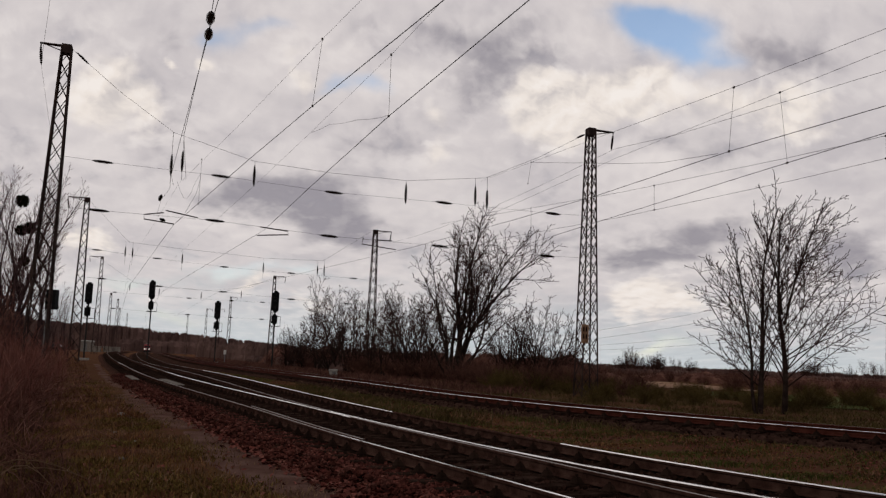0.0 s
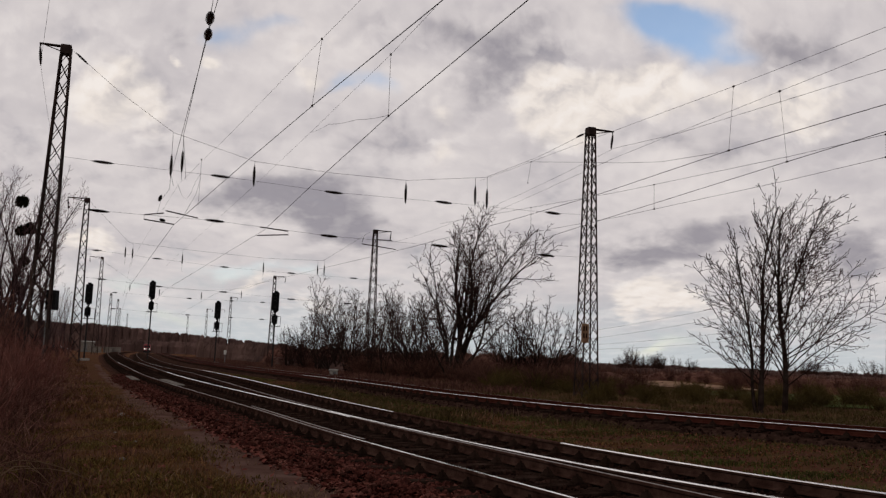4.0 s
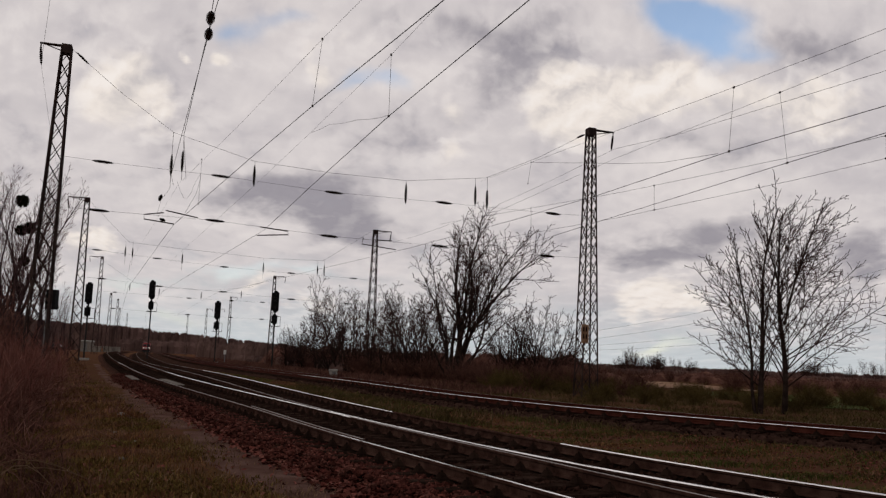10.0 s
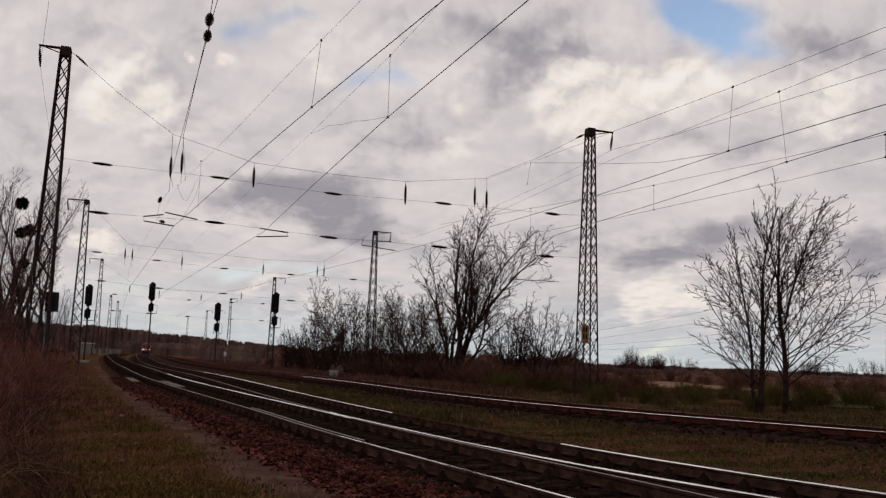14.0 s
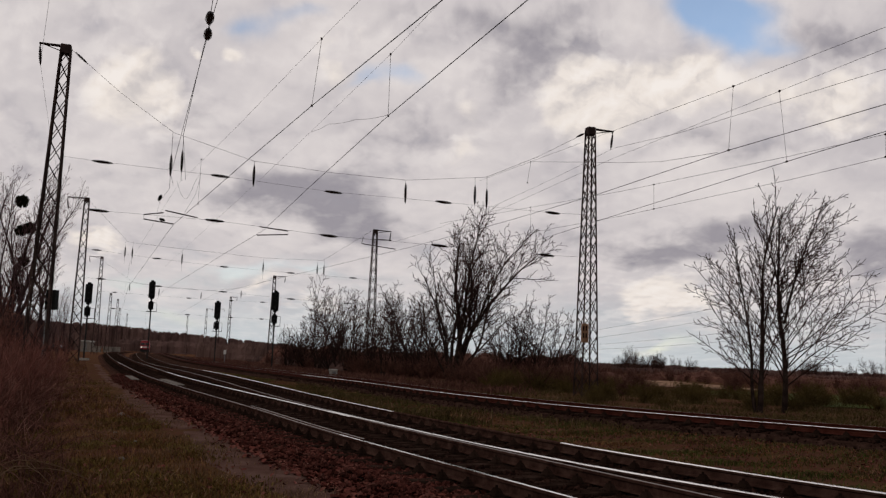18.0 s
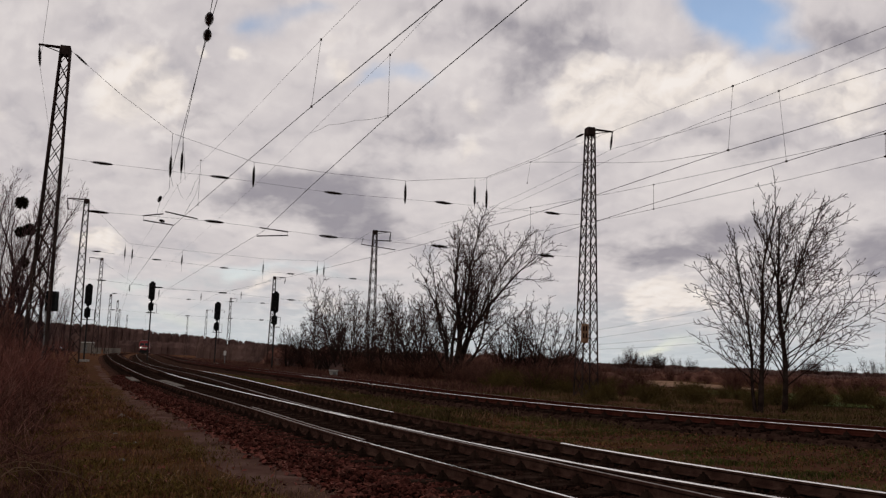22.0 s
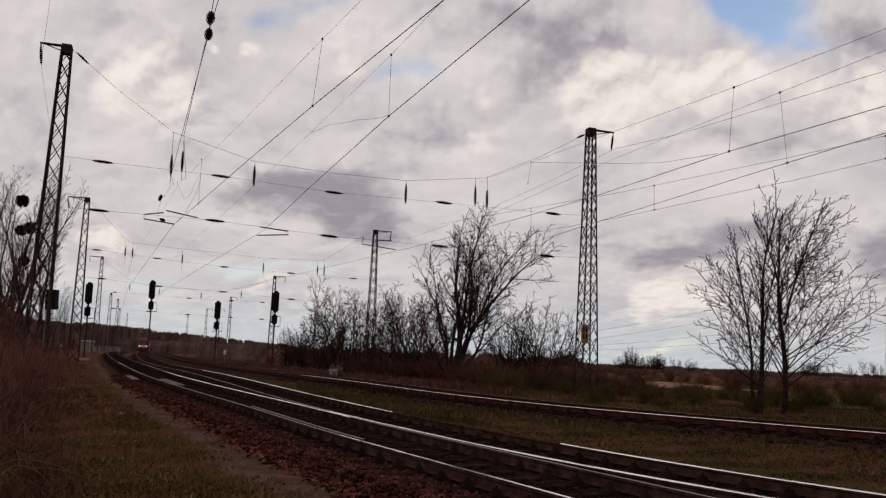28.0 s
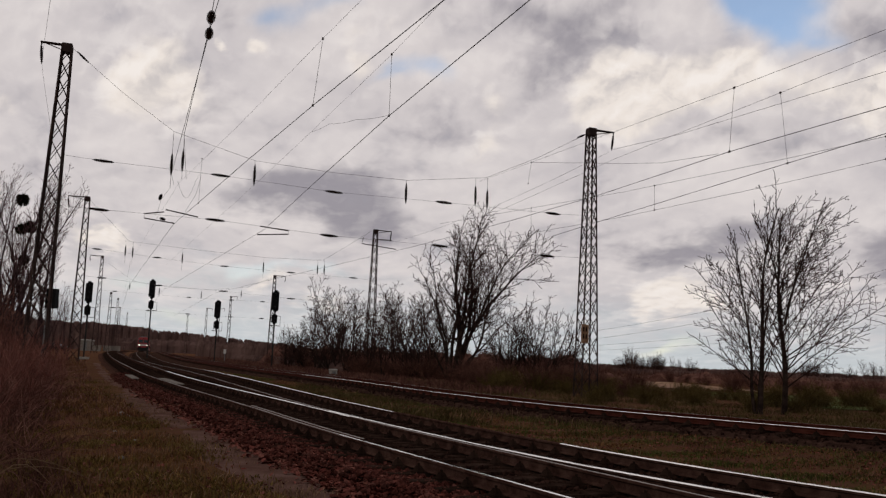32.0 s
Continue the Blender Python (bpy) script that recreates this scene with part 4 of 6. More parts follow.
# ---------------------------------------------------------------- signals
def light_signal(x, y, z, top, label, board=False, lower=True, post=0.075, turn=0.0):
    sig = thing("light_signal", x, y, z, label, "railway signal", "light signals", rz=turn)
    h = top - z
    attach("post", Soup().tube([(0, 0, 0), (0, 0, h - 1.0)], post, 8).mesh("post", M_GREYPOST if not lower else M_DARKGREY), sig)
    s = Soup().box((-0.45, -0.3, 0), (0.45, 0.3, 0.25))
    attach("base", s.mesh("base", M_CONCRETE), sig, "concrete base")

    def head(z0, z1, half):
        bm = bmesh.new()
        bmesh.ops.create_cube(bm, size=1)
        bmesh.ops.scale(bm, vec=(half * 2, 0.1, z1 - z0), verts=bm.verts)
        bmesh.ops.translate(bm, vec=(0, -0.12, (z0 + z1) / 2), verts=bm.verts)
        side = [e for e in bm.edges if abs(e.verts[0].co.z - e.verts[1].co.z) < 0.01 and abs(e.verts[0].co.x - e.verts[1].co.x) < 0.01]
        bmesh.ops.bevel(bm, geom=side, offset=half * 0.55, segments=2, affect="EDGES")
        h_ob = part("signal_head", bm, M_BLACK, sig, "black signal screen")
        for k in range(3):
            zz = z0 + (z1 - z0) * (k + 0.7) / 3.4
            hood = Soup().lathe((0, -0.17, zz), (0, -0.42, zz - 0.03), [(0, 0.1), (0.05, 0.13), (1, 0.12)], 8)
            attach("lamp_hood", hood.mesh("lamp_hood", M_BLACK), h_ob)
        attach("lamp_box", Soup().box((-half * 0.6, -0.06, z0 + 0.1), (half * 0.6, 0.24, z1 - 0.1)).mesh("lamp_box", M_BLACK), h_ob)

    head(h - 2.15, h, 0.34)
    if lower:
        head(h - 3.35, h - 2.28, 0.28)
    s = Soup()
    s.box((-0.5, -0.1, h - 3.5), (0.5, 0.5, h - 3.45))
    for k in (-0.48, 0.48):
        s.tube([(k, 0.48, h - 3.45), (k, 0.48, h - 2.5)], 0.02, 4)
    s.tube([(-0.48, 0.48, h - 2.5), (0.48, 0.48, h - 2.5)], 0.02, 4)
    attach("platform", s.mesh("platform", M_DARKGREY), sig, "small service platform with railing")
    if board:
        s = Soup().box((-0.95, -0.06, h - 2.6), (-0.5, -0.02, h - 1.75))
        attach("board", s.mesh("board", M_WHITE), sig, "white board with dark rim")
        s = Soup().box((-0.6, -0.06, h - 2.4), (0.0, 0.0, h - 2.32)).box((-0.98, -0.05, h - 2.66), (-0.47, -0.01, h - 2.6)).box((-0.98, -0.05, h - 1.75), (-0.47, -0.01, h - 1.69))
        attach("bracket", s.mesh("bracket", M_BLACK), sig)
    return sig


light_signal(-32.3, 98, -0.5, 8.55, "tall black light signal on a grey post between the tracks", lower=True)
light_signal(-25.35, 100, -0.5, 6.65, "black light signal on a slim post beside the track", board=False)
light_signal(-16.2, 86, -0.62, 7.12, "black light signal beside a lattice mast at the siding")
light_signal(-34.1, 85, -0.4, 7.15, "black light signal in front of leafless scrub")
s5 = thing("light_signal", -18.03, 40.3, -0.3, "black signal box on a post in the scrub", "railway signal", "light signals")
attach("post", Soup().tube([(0, 0, 0), (0, 0, 3.4)], 0.06, 8).mesh("post", M_GREYPOST), s5)
attach("signal_head", Soup().box((-0.06, -0.15, 3.05), (0.38, 0.25, 3.95), taper=0.04).mesh("signal_head", M_BLACK), s5)

# small trackside things
box = thing("relay_cabinet", -7.1, 60.0, -0.62, "pale concrete relay cabinet beside the siding", "cabinet")
attach("body", Soup().box((-0.26, -0.25, 0), (0.26, 0.25, 0.72), taper=0.05).mesh("body", M_CONCRETE), box)
attach("lid", Soup().box((-0.3, -0.29, 0.72), (0.3, 0.29, 0.8), taper=0.1).mesh("lid", M_CONCRETE), box, "overhanging concrete lid")
attach("door", Soup().box((-0.02, -0.27, 0.1), (0.22, -0.245, 0.65)).mesh("door", M_GREYPOST), box)
hut = thing("trackside_hut", -83.58, 210, -0.75, "small pale concrete trackside hut beside the line", "hut")
attach("walls", Soup().box((-1.15, -1.2, 0), (1.15, 1.2, 2.45)).mesh("walls", M_SLAB), hut)
attach("roof", Soup().box((-1.3, -1.35, 2.45), (1.3, 1.35, 2.65), taper=0.2).mesh("roof", M_CONCRETE), hut)
attach("door", Soup().box((-0.5, -1.24, 0), (0.4, -1.2, 2.0)).mesh("door", M_GREYPOST), hut)
for i, (x, y) in enumerate(((-80.14, 207), (-78.0, 208), (-76.38, 209))):
    wall = thing("platform_wall", x, y, -0.75, "low pale concrete platform edge block", "wall", "platform edge blocks")
    attach("block", Soup().box((-0.95, -0.3, 0), (0.95, 0.3, 1.3), taper=0.02).mesh("block", M_SLAB), wall)
    attach("coping", Soup().box((-0.98, -0.36, 1.3), (0.98, 0.32, 1.42)).mesh("coping", M_SLAB), wall)


def parked_car(x, y, z, rz):
    car = thing("parked_car", x, y, z, "dark parked car beside a low wall", "car", rz=rz)
    s = Soup().box((-2.1, -0.85, 0.3), (2.1, 0.85, 0.85), taper=0.03)
    attach("body", s.mesh("body", M_DARKGREY), car)
    attach("cabin", Soup().box((-1.2, -0.78, 0.85), (1.0, 0.78, 1.42), taper=0.22).mesh("cabin", M_GLASS), car)
    for wx in (-1.3, 1.3):
        for wy in (-0.86, 0.86):
            attach("wheel", Soup().lathe((wx, wy - 0.1, 0.31), (wx, wy + 0.1, 0.31), [(0, 0.2), (0.05, 0.3), (0.95, 0.3), (1, 0.2)], 12).mesh("wheel", M_BLACK), car)
    for wy in (-0.55, 0.55):
        attach("headlight", Soup().box((2.06, wy - 0.15, 0.6), (2.12, wy + 0.15, 0.72)).mesh("headlight", M_WHITE), car)


parked_car(-86.49, 200, -0.72, 10)
post = thing("distance_sign", -25.66, 106, -0.6, "small white sign on a short post", "sign")
attach("post", Soup().tube([(0, 0, 0), (0, 0, 1.6)], 0.05, 6).mesh("post", M_GREYPOST), post)
attach("plate", Soup().box((-0.16, -0.05, 1.2), (0.16, -0.02, 1.72)).mesh("plate", M_WHITE), post)
for y0, side, half in ((39.5, -1.22, 2.2), (36.3, 0.0, 2.8)):
    k = min(range(len(LINE_A)), key=lambda i: abs(LINE_A[i].y - y0))
    q, d = beside(LINE_A, k, side), LINE_A[k + 1] - LINE_A[k - 1]
    slab = thing("trough_cover", q.x, q.y, -0.165, "dirty pale concrete cable trough cover along the track", "slab", "cable trough covers", rz=math.degrees(math.atan2(d.y, d.x)))
    for k in range(4):
        a = -half + k * half / 2
        attach("cover", Soup().box((a, -0.15, 0), (a + half / 2 - 0.015, 0.15, 0.03), taper=0.02).mesh("cover", M_SLAB), slab)
for x, y, r in ((-7.4, 20.9, 0.09), (-7.1, 20.5, 0.06), (-6.9, 20.1, 0.05), (-5.2, 15.5, 0.045), (-4.6, 13.2, 0.05), (-6.1, 17.0, 0.04)):
    bm = bmesh.new()
    bmesh.ops.create_icosphere(bm, subdivisions=2, radius=r)
    for v in bm.verts:
        v.co *= 1 + 0.35 * noise.noise(v.co * 9 + Vector((x, y, 0)))
        v.co.z *= 0.6
    me = bpy.data.meshes.new("stone")
    bm.to_mesh(me)
    bm.free()
    me.materials.append(M_SLAB)
    z = float(ground_z(np.array([[x, y]]))[0])
    tagged(set_at(new("stone", me), pose(x, y, z + r * 0.3, 0, 0, x * 50)), "pale loose stone lying on the path", "stone", "loose stones")


# ---------------------------------------------------------------- vegetation
def bough(rng, out, p, d, length, r, level, o):
    """One limb with its smooth sweep and tapering, then the limbs that leave it, in turns round it."""
    n = max(5, min(14, int(length / 0.5) + 3)) if level < 2 else 4
    d = Vector(d).normalized()
    sweep = d.cross(Vector((rng.gauss(0, 1), rng.gauss(0, 1), rng.gauss(0, 1)))).normalized() * rng.gauss(0, o["curl"] * (1.0 if level else 0.4))
    tip = max(o["twig"], r * 0.14)
    pts, rad = [Vector(p)], [r]
    for i in range(n):
        w = Vector((rng.gauss(0, 1), rng.gauss(0, 1), rng.gauss(0, 1))) * o["jit"]
        d = (d + sweep / n + Vector((0, 0, o["rise"][level] / n)) + w).normalized()
        pts.append(pts[-1] + d * length / n)
        rad.append(r + (tip - r) * ((i + 1) / n) ** 0.85)
    out[0 if level < 2 else 1].append((pts, rad, 6 if level == 0 else 5 if level == 1 else 3))
    if level >= o["depth"]:
        return
    k = max(2, int(length * o["dens"][level] + rng.random()))
    low = o["low"][level]
    turn = rng.uniform(0, 6.28)
    for j in range(k):
        t = low + (0.99 - low) * (j + rng.random()) / k
        f = min(t * n, n - 0.01)
        i = int(f)
        a, ra = pts[i].lerp(pts[i + 1], f - i), rad[i]
        here = (pts[i + 1] - pts[i]).normalized()
        e1 = here.cross(Vector((0.3, 0.9, 0.2))).normalized()
        e2 = here.cross(e1)
        turn += 2.4 + rng.gauss(0, 0.5)
        ang = rng.uniform(*o["angle"]) * (1.25 - 0.7 * t if level == 0 else 1.0)
        out_dir = e1 * math.cos(turn) + e2 * math.sin(turn)
        nd = here * math.cos(ang) + out_dir * math.sin(ang)
        if level == 0:
            nd += Vector(o["bias"])
        fit = 1.0
        if level == 0 and o["bias"] != (0, 0, 0):
            fit = 1.0 + 0.45 * out_dir.dot(Vector(o["bias"]).normalized())
        ln = length * o["ratio"][level] * (1.1 - o["fall"] * t) * rng.uniform(0.55, 1.15) * fit
        bough(rng, out, a, nd, ln, max(o["twig"], min(ra * 0.7, ra * o["child"] * rng.uniform(0.75, 1.2))), level + 1, o)


def bare_tree(name, x, y, z, rng, stems, label, group="", category="tree", bark=None, twigs=None, **kw):
    """stems: (start, direction, length, radius). Limbs and twigs are two parts."""
    o = dict(depth=3, dens=(4.5, 3.4, 4.5), low=(0.2, 0.22, 0.2), ratio=(0.36, 0.42, 0.42), rise=(0.25, 0.5, 0.3, 0.2), angle=(0.55, 0.95),
             curl=0.35, jit=0.05, fall=0.6, child=0.4, twig=0.007, bias=(0, 0, 0))
    o.update(kw)
    tree = thing(name, x, y, z, label, category, group)
    out = ([], [])
    for p, d, ln, r in stems:
        bough(rng, out, p, d, ln, r, 0, o)
    a, b = Soup(), Soup()
    for soup, limbs in ((a, out[0]), (b, out[1])):
        for pts, rad, sides in limbs:
            soup.tube(pts, rad, sides, cap=False)
    attach("trunk", a.mesh("trunk", bark or M_BARK), tree)
    attach("crown", b.mesh("crown", twigs or M_TWIG), tree, "fine leafless twigs")
    return tree


R = random.Random(5)
# the large many-stemmed tree behind the siding
bare_tree("tree", 1.15, 66.0, -0.7, random.Random(33), [
    ((0.1, 0, 0), (0.3, 0, 1), 11.6, 0.26), ((0.05, 0.1, 0), (0.17, 0.1, 1), 12.0, 0.2), ((0, -0.1, 0), (0.05, -0.1, 1), 12.2, 0.2), ((-0.1, -0.1, 0), (-0.07, 0, 1), 11.0, 0.17),
    ((-0.3, 0.2, 0), (-0.34, 0.1, 1), 8.4, 0.14), ((-0.2, -0.2, 0), (-0.2, -0.2, 1), 9.2, 0.13), ((0.4, -0.2, 0.5), (0.42, -0.15, 1), 8.6, 0.14),
    ((0.3, 0.2, 1.5), (0.22, 0.3, 1), 9.8, 0.15), ((0.5, 0, 1.0), (0.6, 0.1, 1), 6.4, 0.1), ((-0.5, 0, 0.5), (-0.58, 0, 1), 6.0, 0.09), ((0.2, 0, 2.0), (0.1, -0.3, 1), 9.0, 0.13), ((0.25, 0.1, 1.0), (0.25, -0.2, 1), 10.8, 0.14), ((0.35, 0, 1.0), (0.36, 0.25, 1), 9.6, 0.13)],
          "large leafless many-stemmed tree behind the siding", dens=(1.9, 2.3, 3.2), low=(0.25, 0.15, 0.15), ratio=(0.27, 0.48, 0.5), rise=(0.06, 0.6, 0.35, 0.1),
          angle=(0.45, 1.05), curl=0.5, jit=0.07, fall=0.35, child=0.42, twig=0.016)
# the pair of slender trees at the edge of the field
bare_tree("tree", 13.1, 36.0, -0.6, random.Random(22), [((0, 0, 0), (0.06, 0, 1), 8.7, 0.13), ((-0.16, 0.05, 0), (-0.03, 0.05, 1), 7.4, 0.08), ((0.05, -0.05, 2.8), (0.2, -0.1, 1), 5.0, 0.05)],
          "slender leafless tree at the edge of a field", dens=(6.2, 3.4, 3.6), low=(0.12, 0.2, 0.2), ratio=(0.4, 0.36, 0.42), rise=(0.02, 0.2, 0.25, 0.1),
          angle=(0.55, 0.85), curl=0.4, jit=0.045, fall=0.8, child=0.24, twig=0.0105, bias=(-0.14, 0, 0.1))
bare_tree("tree", 14.25, 36.4, -0.6, random.Random(36), [((0, 0, 0), (-0.01, 0, 1), 8.8, 0.14), ((0.06, 0.05, 3.8), (0.28, 0.1, 1), 5.6, 0.065), ((-0.05, 0, 4.2), (-0.14, 0, 1), 4.4, 0.05)],
          "leafless tree with wide upswept branches at a field edge", dens=(6.6, 3.4, 3.6), low=(0.13, 0.2, 0.2), ratio=(0.5, 0.36, 0.42), rise=(0.0, 0.08, 0.2, 0.1),
          angle=(0.6, 0.95), curl=0.45, jit=0.045, fall=0.8, child=0.26, twig=0.0105, bias=(0.24, 0, 0.05))
# rounded trees between the big tree and the mast
HEDGE_TREE = dict(dens=(2.4, 2.6, 3.0), low=(0.16, 0.15, 0.15), ratio=(0.36, 0.46, 0.45), rise=(0.25, 0.35, 0.3, 0.1), angle=(0.45, 0.95), curl=0.4, jit=0.05, fall=0.45, child=0.4, twig=0.014)
round_stems = [((R.uniform(-0.3, 0.3), R.uniform(-0.3, 0.3), 0), (w, R.uniform(-0.4, 0.4), 1), 6.2 - 0.9 * abs(w), R.uniform(0.07, 0.12)) for w in (-1.1, -0.75, -0.45, -0.2, 0.0, 0.2, 0.45, 0.75, 1.1, 1.5)]
round_tree = bare_tree("tree", 8.1, 70, -0.8, random.Random(24), round_stems, "rounded leafless thorn tree in the hedge", group="hedge trees",
                       **{**HEDGE_TREE, "dens": (2.9, 3.0, 3.0), "angle": (0.5, 1.05), "rise": (0.45, 0.25, 0.2, 0.1), "twig": 0.014})
tall_stems = [((R.uniform(-0.3, 0.3), R.uniform(-0.3, 0.3), 0), (w, R.uniform(-0.3, 0.3), 1), R.uniform(5.8, 7.2), R.uniform(0.08, 0.13)) for w in (-0.42, -0.15, 0.12, 0.4)]
hedge_tree = bare_tree("tree", -3.4, 74, -0.8, random.Random(25), tall_stems, "leafless tree in the hedge along the siding", group="hedge trees",
                       **{**HEDGE_TREE, "dens": (2.6, 2.9, 3.2), "low": (0.22, 0.2, 0.2), "angle": (0.5, 1.05), "ratio": (0.4, 0.46, 0.45), "rise": (0.2, 0.2, 0.2, 0.1)})


def plant(src, x, y, z, rz, sc, label=""):
    c = copy_thing(src, pose(x, y, z, 0, 0, rz))
    c.scale = (sc, sc, sc) if isinstance(sc, (int, float)) else sc
    if label:
        c["label"] = label
    return c


plant(round_tree, 6.0, 71, -0.9, 110, 0.98)
plant(hedge_tree, -9.2, 88, -0.9, 200, 1.2)
plant(hedge_tree, -6.3, 80, -0.9, 75, 1.0)
plant(hedge_tree, -13.0, 96, -0.9, 20, 1.12)
plant(hedge_tree, -10.6, 92, -0.9, 160, 0.95)
plant(round_tree, -1.0, 72, -0.9, 190, 1.0)
plant(hedge_tree, -2.2, 76, -0.9, 160, 1.05)
plant(round_tree, -15.6, 102, -1.0, 250, 0.85)
plant(round_tree, -11.6, 94, -0.9, 160, 0.85)
plant(round_tree, -8.0, 86, -0.9, 60, 0.8)
plant(hedge_tree, -4.8, 78, -0.9, 300, 0.9)
plant(round_tree, -18.4, 108, -1.0, 300, 0.75)


# woods on the bank at the near side of the line
BANK_TREE = dict(dens=(2.6, 2.4, 2.8), low=(0.3, 0.2, 0.2), ratio=(0.24, 0.45, 0.5), rise=(0.3, 0.8, 0.4, 0.1), angle=(0.5, 0.95), curl=0.3, jit=0.06, fall=0.45, child=0.36, twig=0.0075,
                 bark=M_BANKBARK, twigs=M_BANKTWIG)
bank_stems = [((R.uniform(-0.3, 0.3), 0, 0), (R.uniform(-0.15, 0.15), R.uniform(-0.15, 0.15), 1), R.uniform(9.4, 10.6), R.uniform(0.1, 0.14)) for _ in range(3)]
bank_tree = bare_tree("tree", -27.0, 50.0, -0.2, random.Random(26), bank_stems, "tall leafless tree with dark mistletoe clumps on the bank", group="bank trees", **BANK_TREE)
for x, y, rz, sc in ((-29.0, 54, 200, 1.0), (-28.6, 60, 30, 0.85), (-32, 66, 140, 0.85), (-25.3, 51.5, 310, 0.96),
                     (-35, 78, 60, 0.6), (-38, 86, 20, 0.6), (-41, 95, 250, 0.6), (-44, 104, 100, 0.55)):
    plant(bank_tree, x, y, -0.2, rz, sc, "tall leafless tree on the scrubby bank")
pole_tree = bare_tree("tree", -24.6, 48.5, -0.2, random.Random(27), [((0, 0, 0), (0.02, 0, 1), 10.6, 0.13)], "slim upright leafless tree on the bank", group="bank pole trees", **{**BANK_TREE, "ratio": (0.2, 0.45, 0.5), "dens": (3.4, 2.6, 3.0)})
for x, y, rz, sc in ((-23.95, 48.5, 0, 1.0), (-24.37, 50, 50, 1.0), (-24.6, 52, 270, 0.95), (-25.0, 54, 330, 0.9), (-26.64, 60, 160, 0.9), (-25.16, 49, 15, 1)):
    plant(pole_tree, x, y, -0.2, rz, sc)
small_stems = [((R.uniform(-0.6, 0.6), R.uniform(-0.6, 0.6), 0), (R.uniform(-0.35, 0.35), R.uniform(-0.35, 0.35), 1), R.uniform(2.4, 4.2), R.uniform(0.025, 0.045)) for _ in range(10)]
bank_bush = bare_tree("tree", -22.6, 46.5, -0.2, R, small_stems, "tall reddish leafless bush on the bank", group="bank bushes", category="bush",
                      **{**BANK_TREE, "dens": (4.0, 3.5, 3.5), "ratio": (0.34, 0.42, 0.45), "low": (0.12, 0.2, 0.2), "bark": M_BRAMBLE, "twigs": M_BRAMBLE})
for k in range(26):
    y = R.uniform(44, 92)
    plant(bank_bush, -0.45 * y - 5.3 - R.random() * 0.09 * y, y, -0.3, R.uniform(0, 360), R.uniform(0.6, 0.9))
for x, y, z, r in ((-24.35, 49.9, 9.3, 0.42), (-23.75, 49.9, 7.75, 0.4), (-24.25, 49.9, 7.6, 0.36), (-23.95, 50.0, 5.85, 0.34)):
    s = Soup()
    for k in range(420):
        d = Vector((R.gauss(0, 1), R.gauss(0, 1), R.gauss(0, 1))).normalized()
        s.tube([(0, 0, 0), d * r * 0.6, d * r * R.uniform(0.7, 1.05) + Vector((0, 0, -0.05))], [0.02, 0.03, 0.012], 3, cap=False)
    tagged(set_at(new("mistletoe", s.mesh("mistletoe", M_NEST)), pose(x, y, z)), "dark round mistletoe clump in a bare tree", "mistletoe", "mistletoe clumps")


def shrub_source(name, seed, stems, height, lean, label, mat=M_BRAMBLE, twig=0.006, group="scrub bushes", count=5):
    rng = random.Random(seed)
    ob = thing(name, 0, -400, -0.5, label, "bush", group)
    s = Soup()
    for _ in range(stems):
        p = Vector((rng.gauss(0, 0.35), rng.gauss(0, 0.35), -0.05))
        d = Vector((rng.gauss(0, lean), rng.gauss(0, lean), 1)).normalized()
        ln = height * rng.uniform(0.45, 1.05)
        pts, r0 = [p], rng.uniform(1.2, 2.4) * twig
        for i in range(4):
            d = (d + Vector((rng.gauss(0, 0.24), rng.gauss(0, 0.24), rng.gauss(-0.08, 0.12)))).normalized()
            pts.append(pts[-1] + d * ln / 4)
        s.tube(pts, [r0, r0 * 0.9, r0 * 0.75, r0 * 0.6, twig * 0.5], 3, cap=False)
        for j in range(count):
            t = rng.uniform(0.8, 3.9)
            a = pts[int(t)].lerp(pts[int(t) + 1], t - int(t))
            q = (d + Vector((rng.gauss(0, 0.7), rng.gauss(0, 0.7), rng.gauss(0.1, 0.4)))).normalized()
            l2 = ln * rng.uniform(0.15, 0.4)
            s.tube([a, a + q * l2 * 0.5 + Vector((0, 0, 0.02)), a + q * l2 + Vector((rng.gauss(0, 0.05), rng.gauss(0, 0.05), 0.05))], [twig * 0.9, twig * 0.7, twig * 0.4], 3, cap=False)
    attach("bramble", s.mesh("bramble", mat), ob)
    return ob


BUSHES = [shrub_source("bramble_bush", 40 + k, 80, 2.0, 0.42, "tangled leafless reddish brown bramble bush", group="bank scrub", twig=0.008, count=7) for k in range(3)]
HEDGE = [shrub_source("hedge_bush", 60 + k, 80, 2.7, 0.38, "dense leafless dark brown hedge bush", mat=M_SCRUB, twig=0.010, group="hedge bushes", count=7) for k in range(3)]


CANES = [shrub_source("bramble_bush", 95 + k, 16, 1.15, 0.85, "thin arching bramble canes in the grass", twig=0.004, group="bramble canes", count=4) for k in range(2)]


def scatter_bushes(src, spots, z_add=0.0, label=""):
    first = {}
    for x, y, sc, rz in spots:
        k = R.randrange(len(src))
        z = float(ground_height(np.array([[x, y]]))[0]) + z_add
        if k not in first:
            first[k] = set_at(src[k], pose(x, y, z, 0, 0, rz))
            src[k].scale = (sc,) * 3
        else:
            plant(src[k], x, y, z, rz, sc)


scatter_bushes(CANES, [(-5.3, 9.6, 0.8, 20), (-5.6, 10.4, 0.9, 100), (-6.0, 12.0, 1.0, 200), (-6.4, 13.0, 1.1, 310), (-6.9, 14.6, 1.1, 150)])


